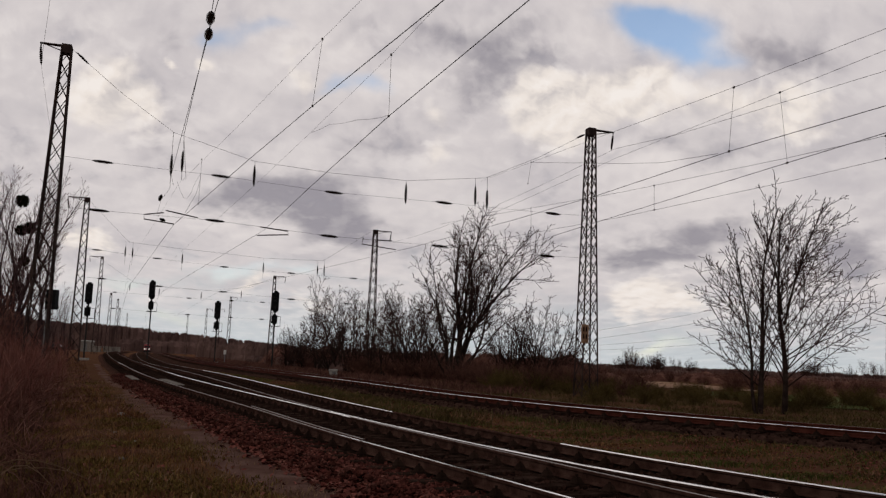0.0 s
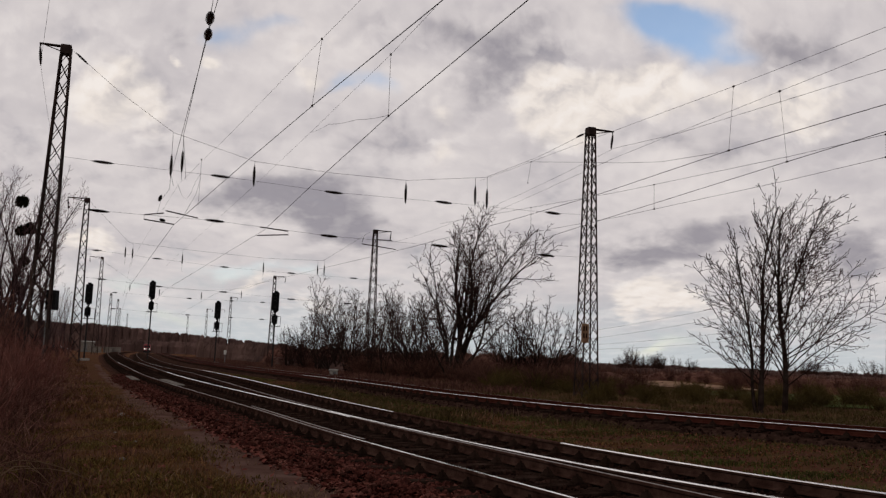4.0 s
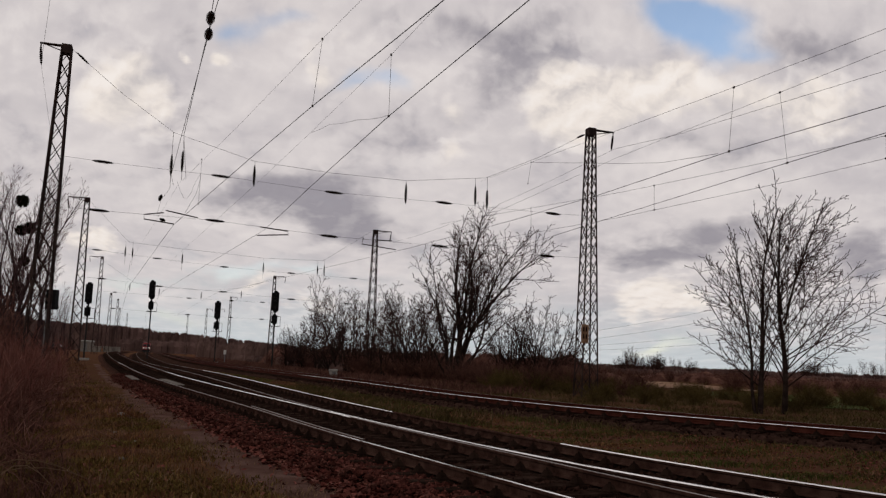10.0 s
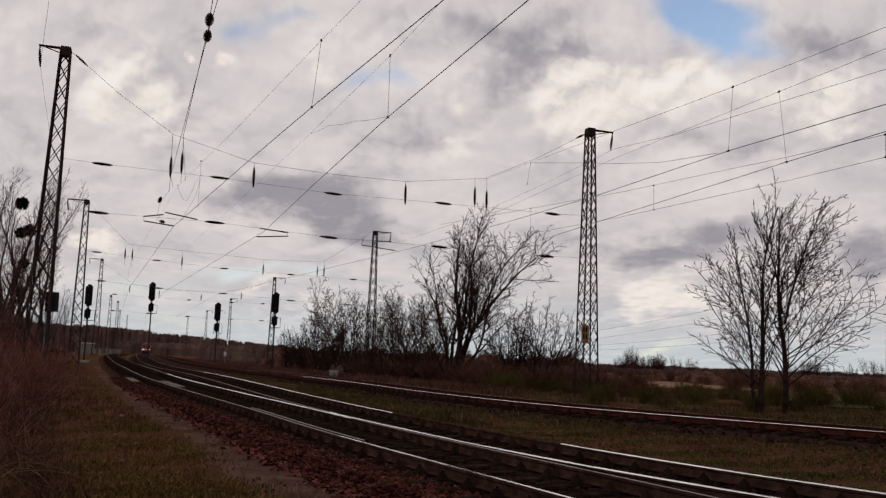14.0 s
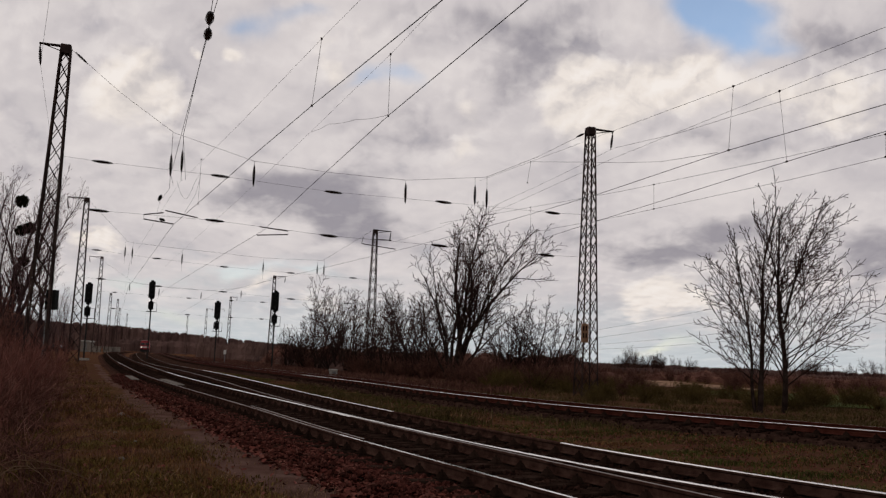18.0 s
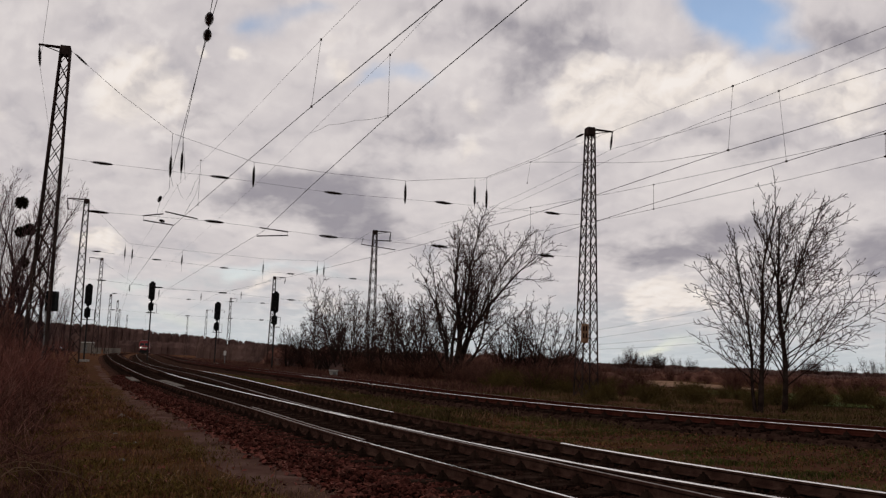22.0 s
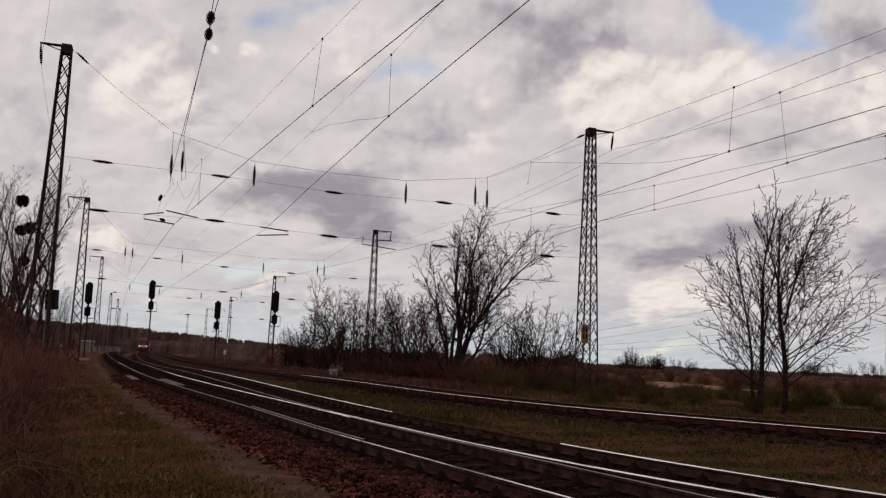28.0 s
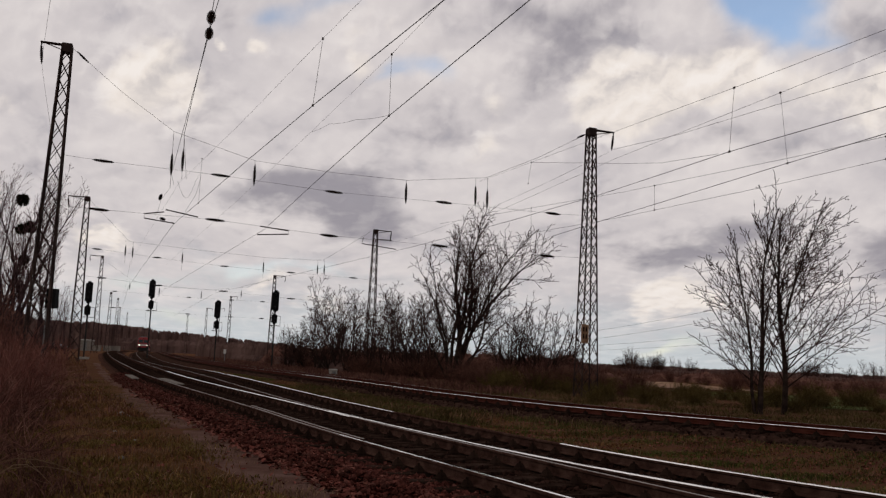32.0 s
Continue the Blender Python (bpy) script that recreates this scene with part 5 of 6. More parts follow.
def shoots(seed, stems, height, label, mat):
    """Upright shoots from one stool, each with short side twigs."""
    rng = random.Random(seed)
    ob = thing("shrub", 0, -400, -0.5, label, "bush", "scrub shoots")
    s = Soup()
    for _ in range(stems):
        p = Vector((rng.gauss(0, 0.45), rng.gauss(0, 0.45), -0.05))
        d = Vector((rng.gauss(0, 0.16), rng.gauss(0, 0.16), 1)).normalized()
        ln, r0 = height * rng.uniform(0.4, 1.05), rng.uniform(0.007, 0.016)
        bend = Vector((rng.gauss(0, 0.3), rng.gauss(0, 0.3), -0.04))
        pts = [p]
        for i in range(6):
            d = (d + bend / 6 + Vector((rng.gauss(0, 0.06), rng.gauss(0, 0.06), 0))).normalized()
            pts.append(pts[-1] + d * ln / 6)
        s.tube(pts, [r0 * (1 - 0.12 * i) for i in range(7)], 3, cap=False)
        for j in range(7):
            t = rng.uniform(1.2, 5.9)
            a = pts[int(t)].lerp(pts[int(t) + 1], t - int(t))
            q = (d * 0.9 + Vector((rng.gauss(0, 0.6), rng.gauss(0, 0.6), 0.1))).normalized() * ln * rng.uniform(0.1, 0.26)
            s.tube([a, a + q * 0.55, a + q + Vector((0, 0, 0.04))], [0.006, 0.005, 0.003], 3, cap=False)
    attach("brush", s.mesh("brush", mat), ob)
    return ob


SHOOTS = [shoots(140 + k, 22, 2.5, "upright reddish leafless shoots beside the path", M_SHOOTS) for k in range(3)]
spots = []
for k in range(110):
    y = 11.5 + 34 * R.random() ** 1.3
    edge = np.interp(y, [11.6, 14.1, 18.3, 25.3, 39.3, 60], [-7.4, -7.7, -8.6, -11.4, -16.9, -25.5])
    spots.append((edge - R.random() ** 1.3 * (1.0 + 0.12 * y), y, R.uniform(0.5, 1.0) * np.interp(y, [11, 18, 30, 46], [0.55, 0.85, 1.0, 0.9]), R.uniform(0, 360)))
scatter_bushes(SHOOTS, spots)
spots = []
for k in range(90):
    y = 19 + 46 * R.random() ** 1.4
    edge = np.interp(y, [11.6, 14.1, 18.3, 25.3, 39.3, 65], [-7.6, -7.8, -8.6, -11.4, -17.6, -31.5])
    x = edge - R.random() ** 1.2 * (1.5 + 0.13 * y)
    spots.append((x, y, R.uniform(0.4, 0.8) * min(1.2, 0.5 + y / 70), R.uniform(0, 360)))
scatter_bushes(BUSHES, spots)
# long arching canes that reach over the grass
for k, (x, y, dx, dy, ln, mat, lab) in enumerate(((-5.3, 9.9, 0.75, 0.6, 1.7, M_STRAW, "pale dry"), (-5.0, 9.4, 0.8, 0.75, 1.5, M_STRAW, "pale dry"), (-5.6, 11.2, 0.9, 0.2, 1.3, M_SCRUB, "dark brown"),
                                                  (-5.7, 11.9, 0.6, -0.9, 1.4, M_SCRUB, "dark brown"), (-5.6, 12.6, 0.9, 0.35, 1.3, M_BRAMBLE, "reddish brown"), (-4.7, 9.2, 0.4, 0.9, 1.2, M_STRAW, "pale dry"),
                                                  (-6.2, 13.8, 0.9, 0.5, 1.5, M_BRAMBLE, "reddish brown"), (-5.9, 10.6, 1.0, -0.1, 1.2, M_BRAMBLE, "reddish brown"))):
    z = float(ground_height(np.array([[x, y]]))[0])
    pts = [Vector((dx * ln * t, dy * ln * t, 0.05 + 1.5 * t * (0.95 - t) + 0.03 * math.sin(7 * t + k))) for t in (-0.06, 0.1, 0.25, 0.4, 0.55, 0.7, 0.85, 1.0)]
    s = Soup().tube(pts, [0.008, 0.008, 0.0075, 0.007, 0.006, 0.005, 0.004, 0.003], 5)
    for j in range(9):
        a = pts[1 + j % 6]
        q = Vector((R.gauss(0, 0.12), R.gauss(0, 0.12), R.uniform(0.02, 0.16)))
        s.tube([a, a + q * 0.6, a + q], [0.004, 0.003, 0.002], 3, cap=False)
    tagged(set_at(new("bramble_cane", s.mesh("bramble_cane", mat)), pose(x, y, z)), lab + " bramble cane arching over the grass", "bramble", "long bramble canes")
spots = []
for k in range(95):
    y = 50 + 75 * R.random()
    x = -0.33 * y + 22 + R.uniform(0, 9) - (y - 50) * 0.08
    spots.append((x, y, R.uniform(0.45, 0.8), R.uniform(0, 360)))
for k in range(44):
    u = R.uniform(0.17, 0.56)
    y = R.uniform(72, 130) if u > 0.3 else R.uniform(112, 140)
    spots.append((u * y, y, R.uniform(0.4, 0.75), R.uniform(0, 360)))
scatter_bushes(HEDGE, spots)
GREEN = [shrub_source("field_bush", 80 + k, 110, 1.6, 0.4, "low olive green budding bush in rough grass", mat=M_OLIVE, twig=0.008, group="field edge bushes", count=8) for k in range(2)]
spots = []
for k in range(34):
    y = R.uniform(37, 62)
    spots.append((R.uniform(0.16, 0.36) * y, y, R.uniform(0.4, 0.65), R.uniform(0, 360)))
for k in range(12):
    y = R.uniform(38, 60)
    spots.append((R.uniform(0.36, 0.55) * y, y, R.uniform(0.4, 0.8), R.uniform(0, 360)))
for k in range(22):
    y = R.uniform(50, 61)
    spots.append((R.uniform(0.06, 0.17) * y, y, R.uniform(0.45, 0.85), R.uniform(0, 360)))
scatter_bushes(GREEN, spots)


def thicket(name, x0, y0, x1, y1, depth, height, label, seed, dense=34, thin=1.0, mat=M_SCRUB):
    """A long low body of dense undergrowth: an uneven core set with countless twigs."""
    rng = random.Random(seed)
    a, b = Vector((x0, y0)), Vector((x1, y1))
    d = (b - a).normalized()
    nrm = Vector((d.y, -d.x))
    n = max(8, int((b - a).length / 1.2))
    v, f = [], []
    for i in range(n + 1):
        for j in range(7):
            s = j / 6
            q = a.lerp(b, i / n) + nrm * (s - 0.5) * depth
            h = min(1.0, 0.15 + i / 5, 0.15 + (n - i) / 5) * math.sin(math.pi * min(max(s, 0.0), 1.0)) ** 0.5 * height * (0.75 + 0.5 * noise.noise(Vector((q.x * 0.35, q.y * 0.35, seed))))
            v.append((q.x, q.y, -1.2 if j in (0, 6) else -0.8 + h + 0.25 * noise.noise(Vector((q.x * 1.7, q.y * 1.7, seed)))))
    for i in range(n):
        for j in range(6):
            f.append((i * 7 + j, i * 7 + j + 1, (i + 1) * 7 + j + 1, (i + 1) * 7 + j))
    ob = thing(name, 0, 0, 0, label, "thicket", kind="stuff")
    attach("undergrowth", mesh_of("undergrowth", v, f, mat), ob)
    s = Soup()
    for _ in range(int((b - a).length * dense)):
        i, j = rng.randrange(n), rng.randrange(1, 5)
        p = Vector(v[i * 7 + j]).lerp(Vector(v[(i + 1) * 7 + j + 1]), rng.random())
        q = Vector((rng.gauss(0, 0.4), rng.gauss(0, 0.4), 1)).normalized() * rng.uniform(0.25, 0.9)
        s.tube([p, p + q * 0.6, p + q + Vector((rng.gauss(0, 0.08), 0, 0))], [0.018 * thin, 0.013 * thin, 0.006 * thin], 3, cap=False)
    attach("twigs", s.mesh("twigs", mat), ob)


thicket("thicket", 14, 66, -28, 150, 7, 2.9, "dark brown leafless thicket behind the siding", 3, 60, 1.1)
thicket("thicket", -10.4, 15, -14.2, 25.5, 2.6, 0.6, "reddish brown bramble thicket beside the path", 11, 120, 0.4, M_BRAMBLE)
thicket("thicket", -14.8, 25, -24, 46, 4.2, 1.5, "reddish brown leafless thicket beside the path", 12, 160, 0.6, M_BRAMBLE)
thicket("thicket", -25.5, 43, -51, 100, 7, 4.2, "reddish leafless undergrowth on the bank", 6, 120, 1.3, M_BRAMBLE)
thicket("thicket", 26, 122, 120, 118, 6, 1.5, "low hedge along the field", 8)
thicket("thicket", 34, 74, 90, 84, 4, 1.0, "low brown hedge between two fields", 18)


def woods(name, line, height, depth, label, seed, density=2.0, tw=0.5):
    """Far woodland: an uneven body with a ragged crown of bare branches."""
    rng = random.Random(seed)
    body, tops = Soup(), Soup()
    pts = [Vector(p) for p in line]
    for a, b in zip(pts, pts[1:]):
        n = max(2, int((b - a).length / (depth * 0.07)))
        for i in range(n):
            q = a.lerp(b, (i + rng.random()) / n) + Vector((rng.uniform(-0.3, 0.3), rng.uniform(-0.3, 0.3), 0)) * depth
            h, r = height * (0.84 + 0.14 * noise.noise(Vector((q.x, q.y, seed)) * 1.1 / depth) + rng.uniform(-0.03, 0.02)), depth * rng.uniform(0.1, 0.22)
            base = len(body.v)
            for ring, (zz, rr) in enumerate(((-24, 1.2), (h * 0.55, 1.05), (h * 0.85, 0.7), (h, 0.2))):
                for k in range(7):
                    w = k * 2 * math.pi / 7
                    e = rr * r * rng.uniform(0.8, 1.2)
                    body.v.append(Vector((q.x + e * math.cos(w), q.y + e * math.sin(w), q.z + zz + (rng.uniform(-0.1, 0.1) * h if ring > 1 else 0))))
            for ring in range(3):
                for k in range(7):
                    j = (k + 1) % 7
                    o = base + ring * 7
                    body.f.append((o + k, o + j, o + 7 + j, o + 7 + k))
            body.f.append(tuple(base + 21 + k for k in range(7)))
            for _ in range(int(8 * density)):
                w = rng.uniform(0, 6.28)
                p = Vector((q.x + math.cos(w) * r * 0.8, q.y + math.sin(w) * r * 0.8, q.z + h * rng.uniform(0.5, 0.8)))
                tops.tube([p, p + Vector((rng.gauss(0, 0.08), rng.gauss(0, 0.08), rng.uniform(0.08, 0.22))) * h + Vector((0, 0, h * 0.12))], [tw * 0.12, tw * 0.05], 3, cap=False)
    ob = thing(name, 0, 0, 0, label, "woods", kind="stuff")
    attach("canopy", body.mesh("canopy", M_HAZYWOODS), ob)
    attach("branches", tops.mesh("branches", M_HAZYWOODS), ob)


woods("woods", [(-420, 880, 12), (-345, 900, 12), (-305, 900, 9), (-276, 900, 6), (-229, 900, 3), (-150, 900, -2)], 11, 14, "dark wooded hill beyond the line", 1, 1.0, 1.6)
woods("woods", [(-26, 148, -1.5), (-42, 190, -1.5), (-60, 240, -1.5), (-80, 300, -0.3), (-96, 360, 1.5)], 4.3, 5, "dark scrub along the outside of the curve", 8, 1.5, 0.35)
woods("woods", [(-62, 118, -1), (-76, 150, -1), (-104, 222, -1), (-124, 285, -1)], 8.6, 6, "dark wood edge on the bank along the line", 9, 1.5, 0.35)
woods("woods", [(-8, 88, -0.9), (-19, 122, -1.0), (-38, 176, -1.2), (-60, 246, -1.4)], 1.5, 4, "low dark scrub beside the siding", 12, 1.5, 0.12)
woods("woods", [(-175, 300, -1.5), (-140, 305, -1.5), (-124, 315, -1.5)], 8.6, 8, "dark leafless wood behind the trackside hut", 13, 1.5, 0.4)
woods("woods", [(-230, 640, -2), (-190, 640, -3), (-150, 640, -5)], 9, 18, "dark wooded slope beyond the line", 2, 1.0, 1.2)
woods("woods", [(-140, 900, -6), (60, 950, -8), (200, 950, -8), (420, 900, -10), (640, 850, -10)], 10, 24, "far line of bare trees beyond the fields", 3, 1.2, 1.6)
for k in range(24):
    y = R.uniform(260, 340)
    plant(round_tree if k % 2 else hedge_tree, (R.uniform(0.2, 0.31) if k < 16 else R.uniform(0.4, 0.52)) * y, y, -2.5, R.uniform(0, 360), R.uniform(0.75, 1.2), "small bare tree far across the fields")
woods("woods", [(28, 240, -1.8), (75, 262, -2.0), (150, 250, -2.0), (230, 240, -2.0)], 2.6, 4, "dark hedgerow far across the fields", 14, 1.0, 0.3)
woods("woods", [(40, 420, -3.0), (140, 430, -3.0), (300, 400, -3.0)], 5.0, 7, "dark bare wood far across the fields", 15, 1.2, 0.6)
for k, (x0, y0, x1, y1, mat, lab) in enumerate(((13, 74, 29, 108, M_STUBBLE, "pale tan stubble field"), (17, 43, 46, 66, M_MEADOW, "fresh green meadow"), (40, 190, 230, 380, M_DULLGRASS, "brown stubble field"))):
    n = 12
    v = [(x0 + (x1 - x0) * i / n, y0 + (y1 - y0) * j / n, float(ground_height(np.array([[x0 + (x1 - x0) * i / n, y0 + (y1 - y0) * j / n]]))[0]) + 0.08)
         for j in range(n + 1) for i in range(n + 1)]
    f = [(j * (n + 1) + i, j * (n + 1) + i + 1, (j + 1) * (n + 1) + i + 1, (j + 1) * (n + 1) + i) for j in range(n) for i in range(n)]
    tagged(new("field", mesh_of("field", v, f, mat)), lab + " beyond the hedge", "field", kind="structure")


# ---------------------------------------------------------------- grass, stones and leaves
def blades(name, spots, h, mat, label, seed, lean=0.5, width=0.006):
    rng = np.random.default_rng(seed)
    n = len(spots)
    z = ground_z(spots)
    hh = h * rng.uniform(0.4, 1.2, n)
    ang = rng.uniform(0, 2 * np.pi, n)
    ln = rng.normal(0, lean, (n, 2)) * hh[:, None]
    w = width * rng.uniform(0.6, 1.5, n)
    side = np.stack([np.cos(ang), np.sin(ang)], -1) * w[:, None]
    v = np.empty((n, 5, 3))
    v[:, 0, :2], v[:, 1, :2] = spots - side, spots + side
    v[:, 0, 2] = v[:, 1, 2] = z - 0.03
    mid = spots + ln * 0.4
    v[:, 2, :2], v[:, 3, :2] = mid + side * 0.8, mid - side * 0.8
    v[:, 2, 2] = v[:, 3, 2] = z + hh * 0.6
    v[:, 4, :2], v[:, 4, 2] = spots + ln, z + hh * 0.95
    b = np.arange(n) * 5
    faces = np.stack([b, b + 1, b + 2, b + 3], -1).tolist() + np.stack([b + 3, b + 2, b + 4], -1).tolist()
    tagged(new(name, mesh_of(name, v.reshape(-1, 3), faces, mat)), label, "grass", kind="stuff")


def field_of(n, seed, place, clump=2.0, keep=0.0):
    """Plan points in clumps."""
    rng = np.random.default_rng(seed)
    xy = place(rng, n)
    wts = np.array([noise.noise(Vector((p[0] * clump, p[1] * clump, seed))) for p in xy])
    return xy[wts + rng.uniform(-0.2, 0.2, len(xy)) > keep]


def beside_main(rng, n, lo, hi, y0, y1, pull=1.3):
    """Plan points lo to hi metres off the main track on the path's side."""
    pool = [i for i in range(2, len(LINE_A) - 2) if y0 < LINE_A[i].y < y1]
    wt = np.array([1 / (5 + max(0.0, LINE_A[i].y)) ** pull for i in pool])
    ks = rng.choice(len(pool), n, p=wt / wt.sum())
    off = rng.uniform(lo, hi, n)
    pts = [beside(LINE_A, pool[k], -o) for k, o in zip(ks, off)]
    return np.array([(p.x, p.y) for p in pts]) + rng.normal(0, 0.22, (n, 2))


def verge(rng, n):
    return beside_main(rng, n, 2.95, 5.6, -4, 34)


def moss(rng, n):
    return beside_main(rng, n, 2.7, 5.6, 5, 40)


def path_edge(rng, n):
    return beside_main(rng, n, 2.2, 3.0, 3, 40)


def bank_foot(rng, n):
    return beside_main(rng, n, 4.9, 7.4, 12, 44)


def far_verge(rng, n):
    y = 20 + 75 * rng.random(n) ** 1.6
    edge = np.interp(y, [p.y for p in LINE_A], [p.x for p in LINE_A]) - 3.1
    return np.stack([edge - rng.random(n) * (5 + 0.05 * y), y], -1)


def siding_side(rng, n):
    pool = [i for i in range(2, len(LINE_C) - 2) if 40 < LINE_C[i].y < 190]
    ks = rng.choice(len(pool), n)
    pts = [beside(LINE_C, pool[k], o) for k, o in zip(ks, 2.2 + 9 * rng.random(n) ** 1.5)]
    return np.array([(p.x, p.y) for p in pts])


def strip(rng, n):
    pool = np.array([(p.x, p.y) for p in LINE_C if 12 < p.y < 62])
    wt = 1 / (8 + pool[:, 1]) ** 1.5
    c = pool[rng.choice(len(pool), n, p=wt / wt.sum())]
    other = np.array([(p.x, p.y) for p in LINE_B[::3]])
    b = np.concatenate([other[((q[:, None] - other[None]) ** 2).sum(-1).argmin(1)] for q in np.array_split(c, 40)])
    t = rng.uniform(0.12, 0.88, (len(c), 1))
    xy = c + (b - c) * t + rng.normal(0, 0.25, (len(c), 2))
    return xy[to_tracks(xy) > 1.95]


def beyond(rng, n):
    y = 22 + 45 * rng.random(n) ** 1.3
    x = y * rng.uniform(-0.16, 0.6, n)
    xy = np.stack([x, y], -1)
    return xy[to_tracks(xy) > 2.1]


blades("grass", field_of(60000, 3, verge, 0.6, -0.05), 0.09, M_DULLGRASS, "thin green and brown winter grass on the verge", 1)
blades("dry_grass", field_of(13000, 21, far_verge, 0.5, -0.1), 0.14, M_BRAMBLE, "dull brown winter growth along the line", 21, 0.7, 0.012)
blades("dry_growth", field_of(40000, 41, siding_side, 0.25, -0.25), 0.42, M_SCRUB, "dark brown dead growth along the siding", 41, 0.5, 0.02)
blades("grass", field_of(16000, 22, far_verge, 0.4, 0.0), 0.16, M_DULLGRASS, "thin dull grass along the line", 22, 0.7, 0.011)
blades("grass", field_of(75000, 23, moss, 0.7, 0.1), 0.07, M_MOSSGRASS, "mossy green grass patches on the verge", 23, 0.8, 0.008)
blades("dry_grass", field_of(9000, 4, verge, 0.7, 0.05), 0.13, M_STRAW, "dry straw-coloured grass stalks on the verge", 2, 0.8)
blades("dry_grass", field_of(9000, 31, path_edge, 1.1, 0.1), 0.07, M_STRAW, "thin dry stalks at the edge of the path", 31, 0.9, 0.005)
blades("dry_growth", field_of(16000, 32, bank_foot, 0.8, 0.0), 0.26, M_SCRUB, "reddish brown dead growth at the foot of the scrub", 32, 0.6, 0.006)
blades("grass", field_of(90000, 5, strip, 0.45, -0.1), 0.075, M_GRASS, "green grass strip between the tracks", 3, 0.7, 0.008)
blades("dry_grass", field_of(12000, 15, strip, 0.8, -0.3), 0.07, M_STRAW, "dry brown grass between the tracks", 13, 0.9, 0.007)
blades("grass", field_of(60000, 51, strip, 0.9, -0.35), 0.06, M_DULLGRASS, "short brown winter grass between the tracks", 51, 0.9, 0.008)
blades("grass", field_of(75000, 6, beyond, 0.3, -0.15), 0.2, M_OLIVEGRASS, "rough green grass beyond the siding", 4, 0.6, 0.01)
blades("dry_grass", field_of(3500, 7, beyond, 0.5, 0.0), 0.3, M_STRAW, "tall dry grass beyond the siding", 5, 0.7, 0.008)


def pebbles(name, line, sides, n, y0, y1, size, mat, label, seed, lift):
    rng = random.Random(seed)
    ok = [i for i in range(2, len(line) - 2) if y0 < line[i].y < y1]
    wt = [1 / (4 + line[i].y) for i in ok]
    s = Soup()
    for i in rng.choices(ok, wt, k=n):
        o = rng.uniform(*sides)
        q = beside(line, i, o) + Vector((rng.uniform(-0.3, 0.3), rng.uniform(-0.3, 0.3)))
        e = max(0.0, abs(o) - 1.5)
        z = lift - (0.03 + 0.37 * e if e > 0 else 0.0)
        c = Vector((q.x, q.y, max(z, -0.36) + 0.01))
        r = size * rng.uniform(0.6, 1.5)
        base = len(s.v)
        rot = Euler((rng.uniform(0, 6), rng.uniform(0, 6), rng.uniform(0, 6))).to_matrix()
        for a in ((1, 0, 0), (-1, 0, 0), (0, 1, 0), (0, -1, 0), (0, 0, 1), (0, 0, -1)):
            s.v.append(c + rot @ (Vector(a) * r * rng.uniform(0.6, 1.1)))
        for t in ((0, 2, 4), (2, 1, 4), (1, 3, 4), (3, 0, 4), (2, 0, 5), (1, 2, 5), (3, 1, 5), (0, 3, 5)):
            s.f.append(tuple(base + k for k in t))
    tagged(new(name, s.mesh(name, mat)), label, "stones", kind="stuff")


def build_path():
    """The trodden strip beside the ballast, with ragged edges."""
    v, f = [], []
    ok = [i for i in range(2, len(LINE_A) - 2) if -12 < LINE_A[i].y < 70]
    for i in ok:
        w = 0.16 * noise.noise(Vector((i * 0.31, 3.1, 0))), 0.3 * noise.noise(Vector((i * 0.23, 9.7, 0))) + 0.15 * noise.noise(Vector((i * 0.9, 5.7, 0)))
        near, far = 1.85 + w[0], (2.85 if LINE_A[i].y < 30 else 2.3) + w[1]
        rows = [beside(LINE_A, i, -(near + (far - near) * k / 5)) for k in range(6)]
        z = ground_z(np.array([(q.x, q.y) for q in rows]))
        v += [(q.x, q.y, zz + (0.012 if 0 < k < 5 else -0.03)) for k, (q, zz) in enumerate(zip(rows, z))]
    for a in range(len(ok) - 1):
        f += [(a * 6 + k, a * 6 + k + 1, a * 6 + k + 7, a * 6 + k + 6) for k in range(5)]
    tagged(new("footpath", mesh_of("footpath", v, f, M_PATH, smooth=True)), "trodden grey-brown gravel path beside the ballast", "path", kind="structure")


build_path()
pebbles("ballast_stones", LINE_A, (-1.85, -0.9), 10000, 4, 45, 0.035, M_STONE, "loose reddish brown ballast stones on the shoulder", 1, -0.2)
pebbles("ballast_stones", LINE_A, (-0.7, 2.2), 8000, 6, 40, 0.035, M_DARKSTONE, "brown ballast stones between the sleepers", 2, -0.2)
pebbles("ballast_stones", LINE_B, (-0.7, 2.6), 8000, 6, 40, 0.035, M_DARKSTONE, "brown ballast stones of the middle track", 3, -0.2)
pebbles("ballast_stones", LINE_C, (-2.4, 0.9), 7000, 13, 50, 0.04, M_DARKSTONE, "brown ballast stones of the siding", 4, -0.18)


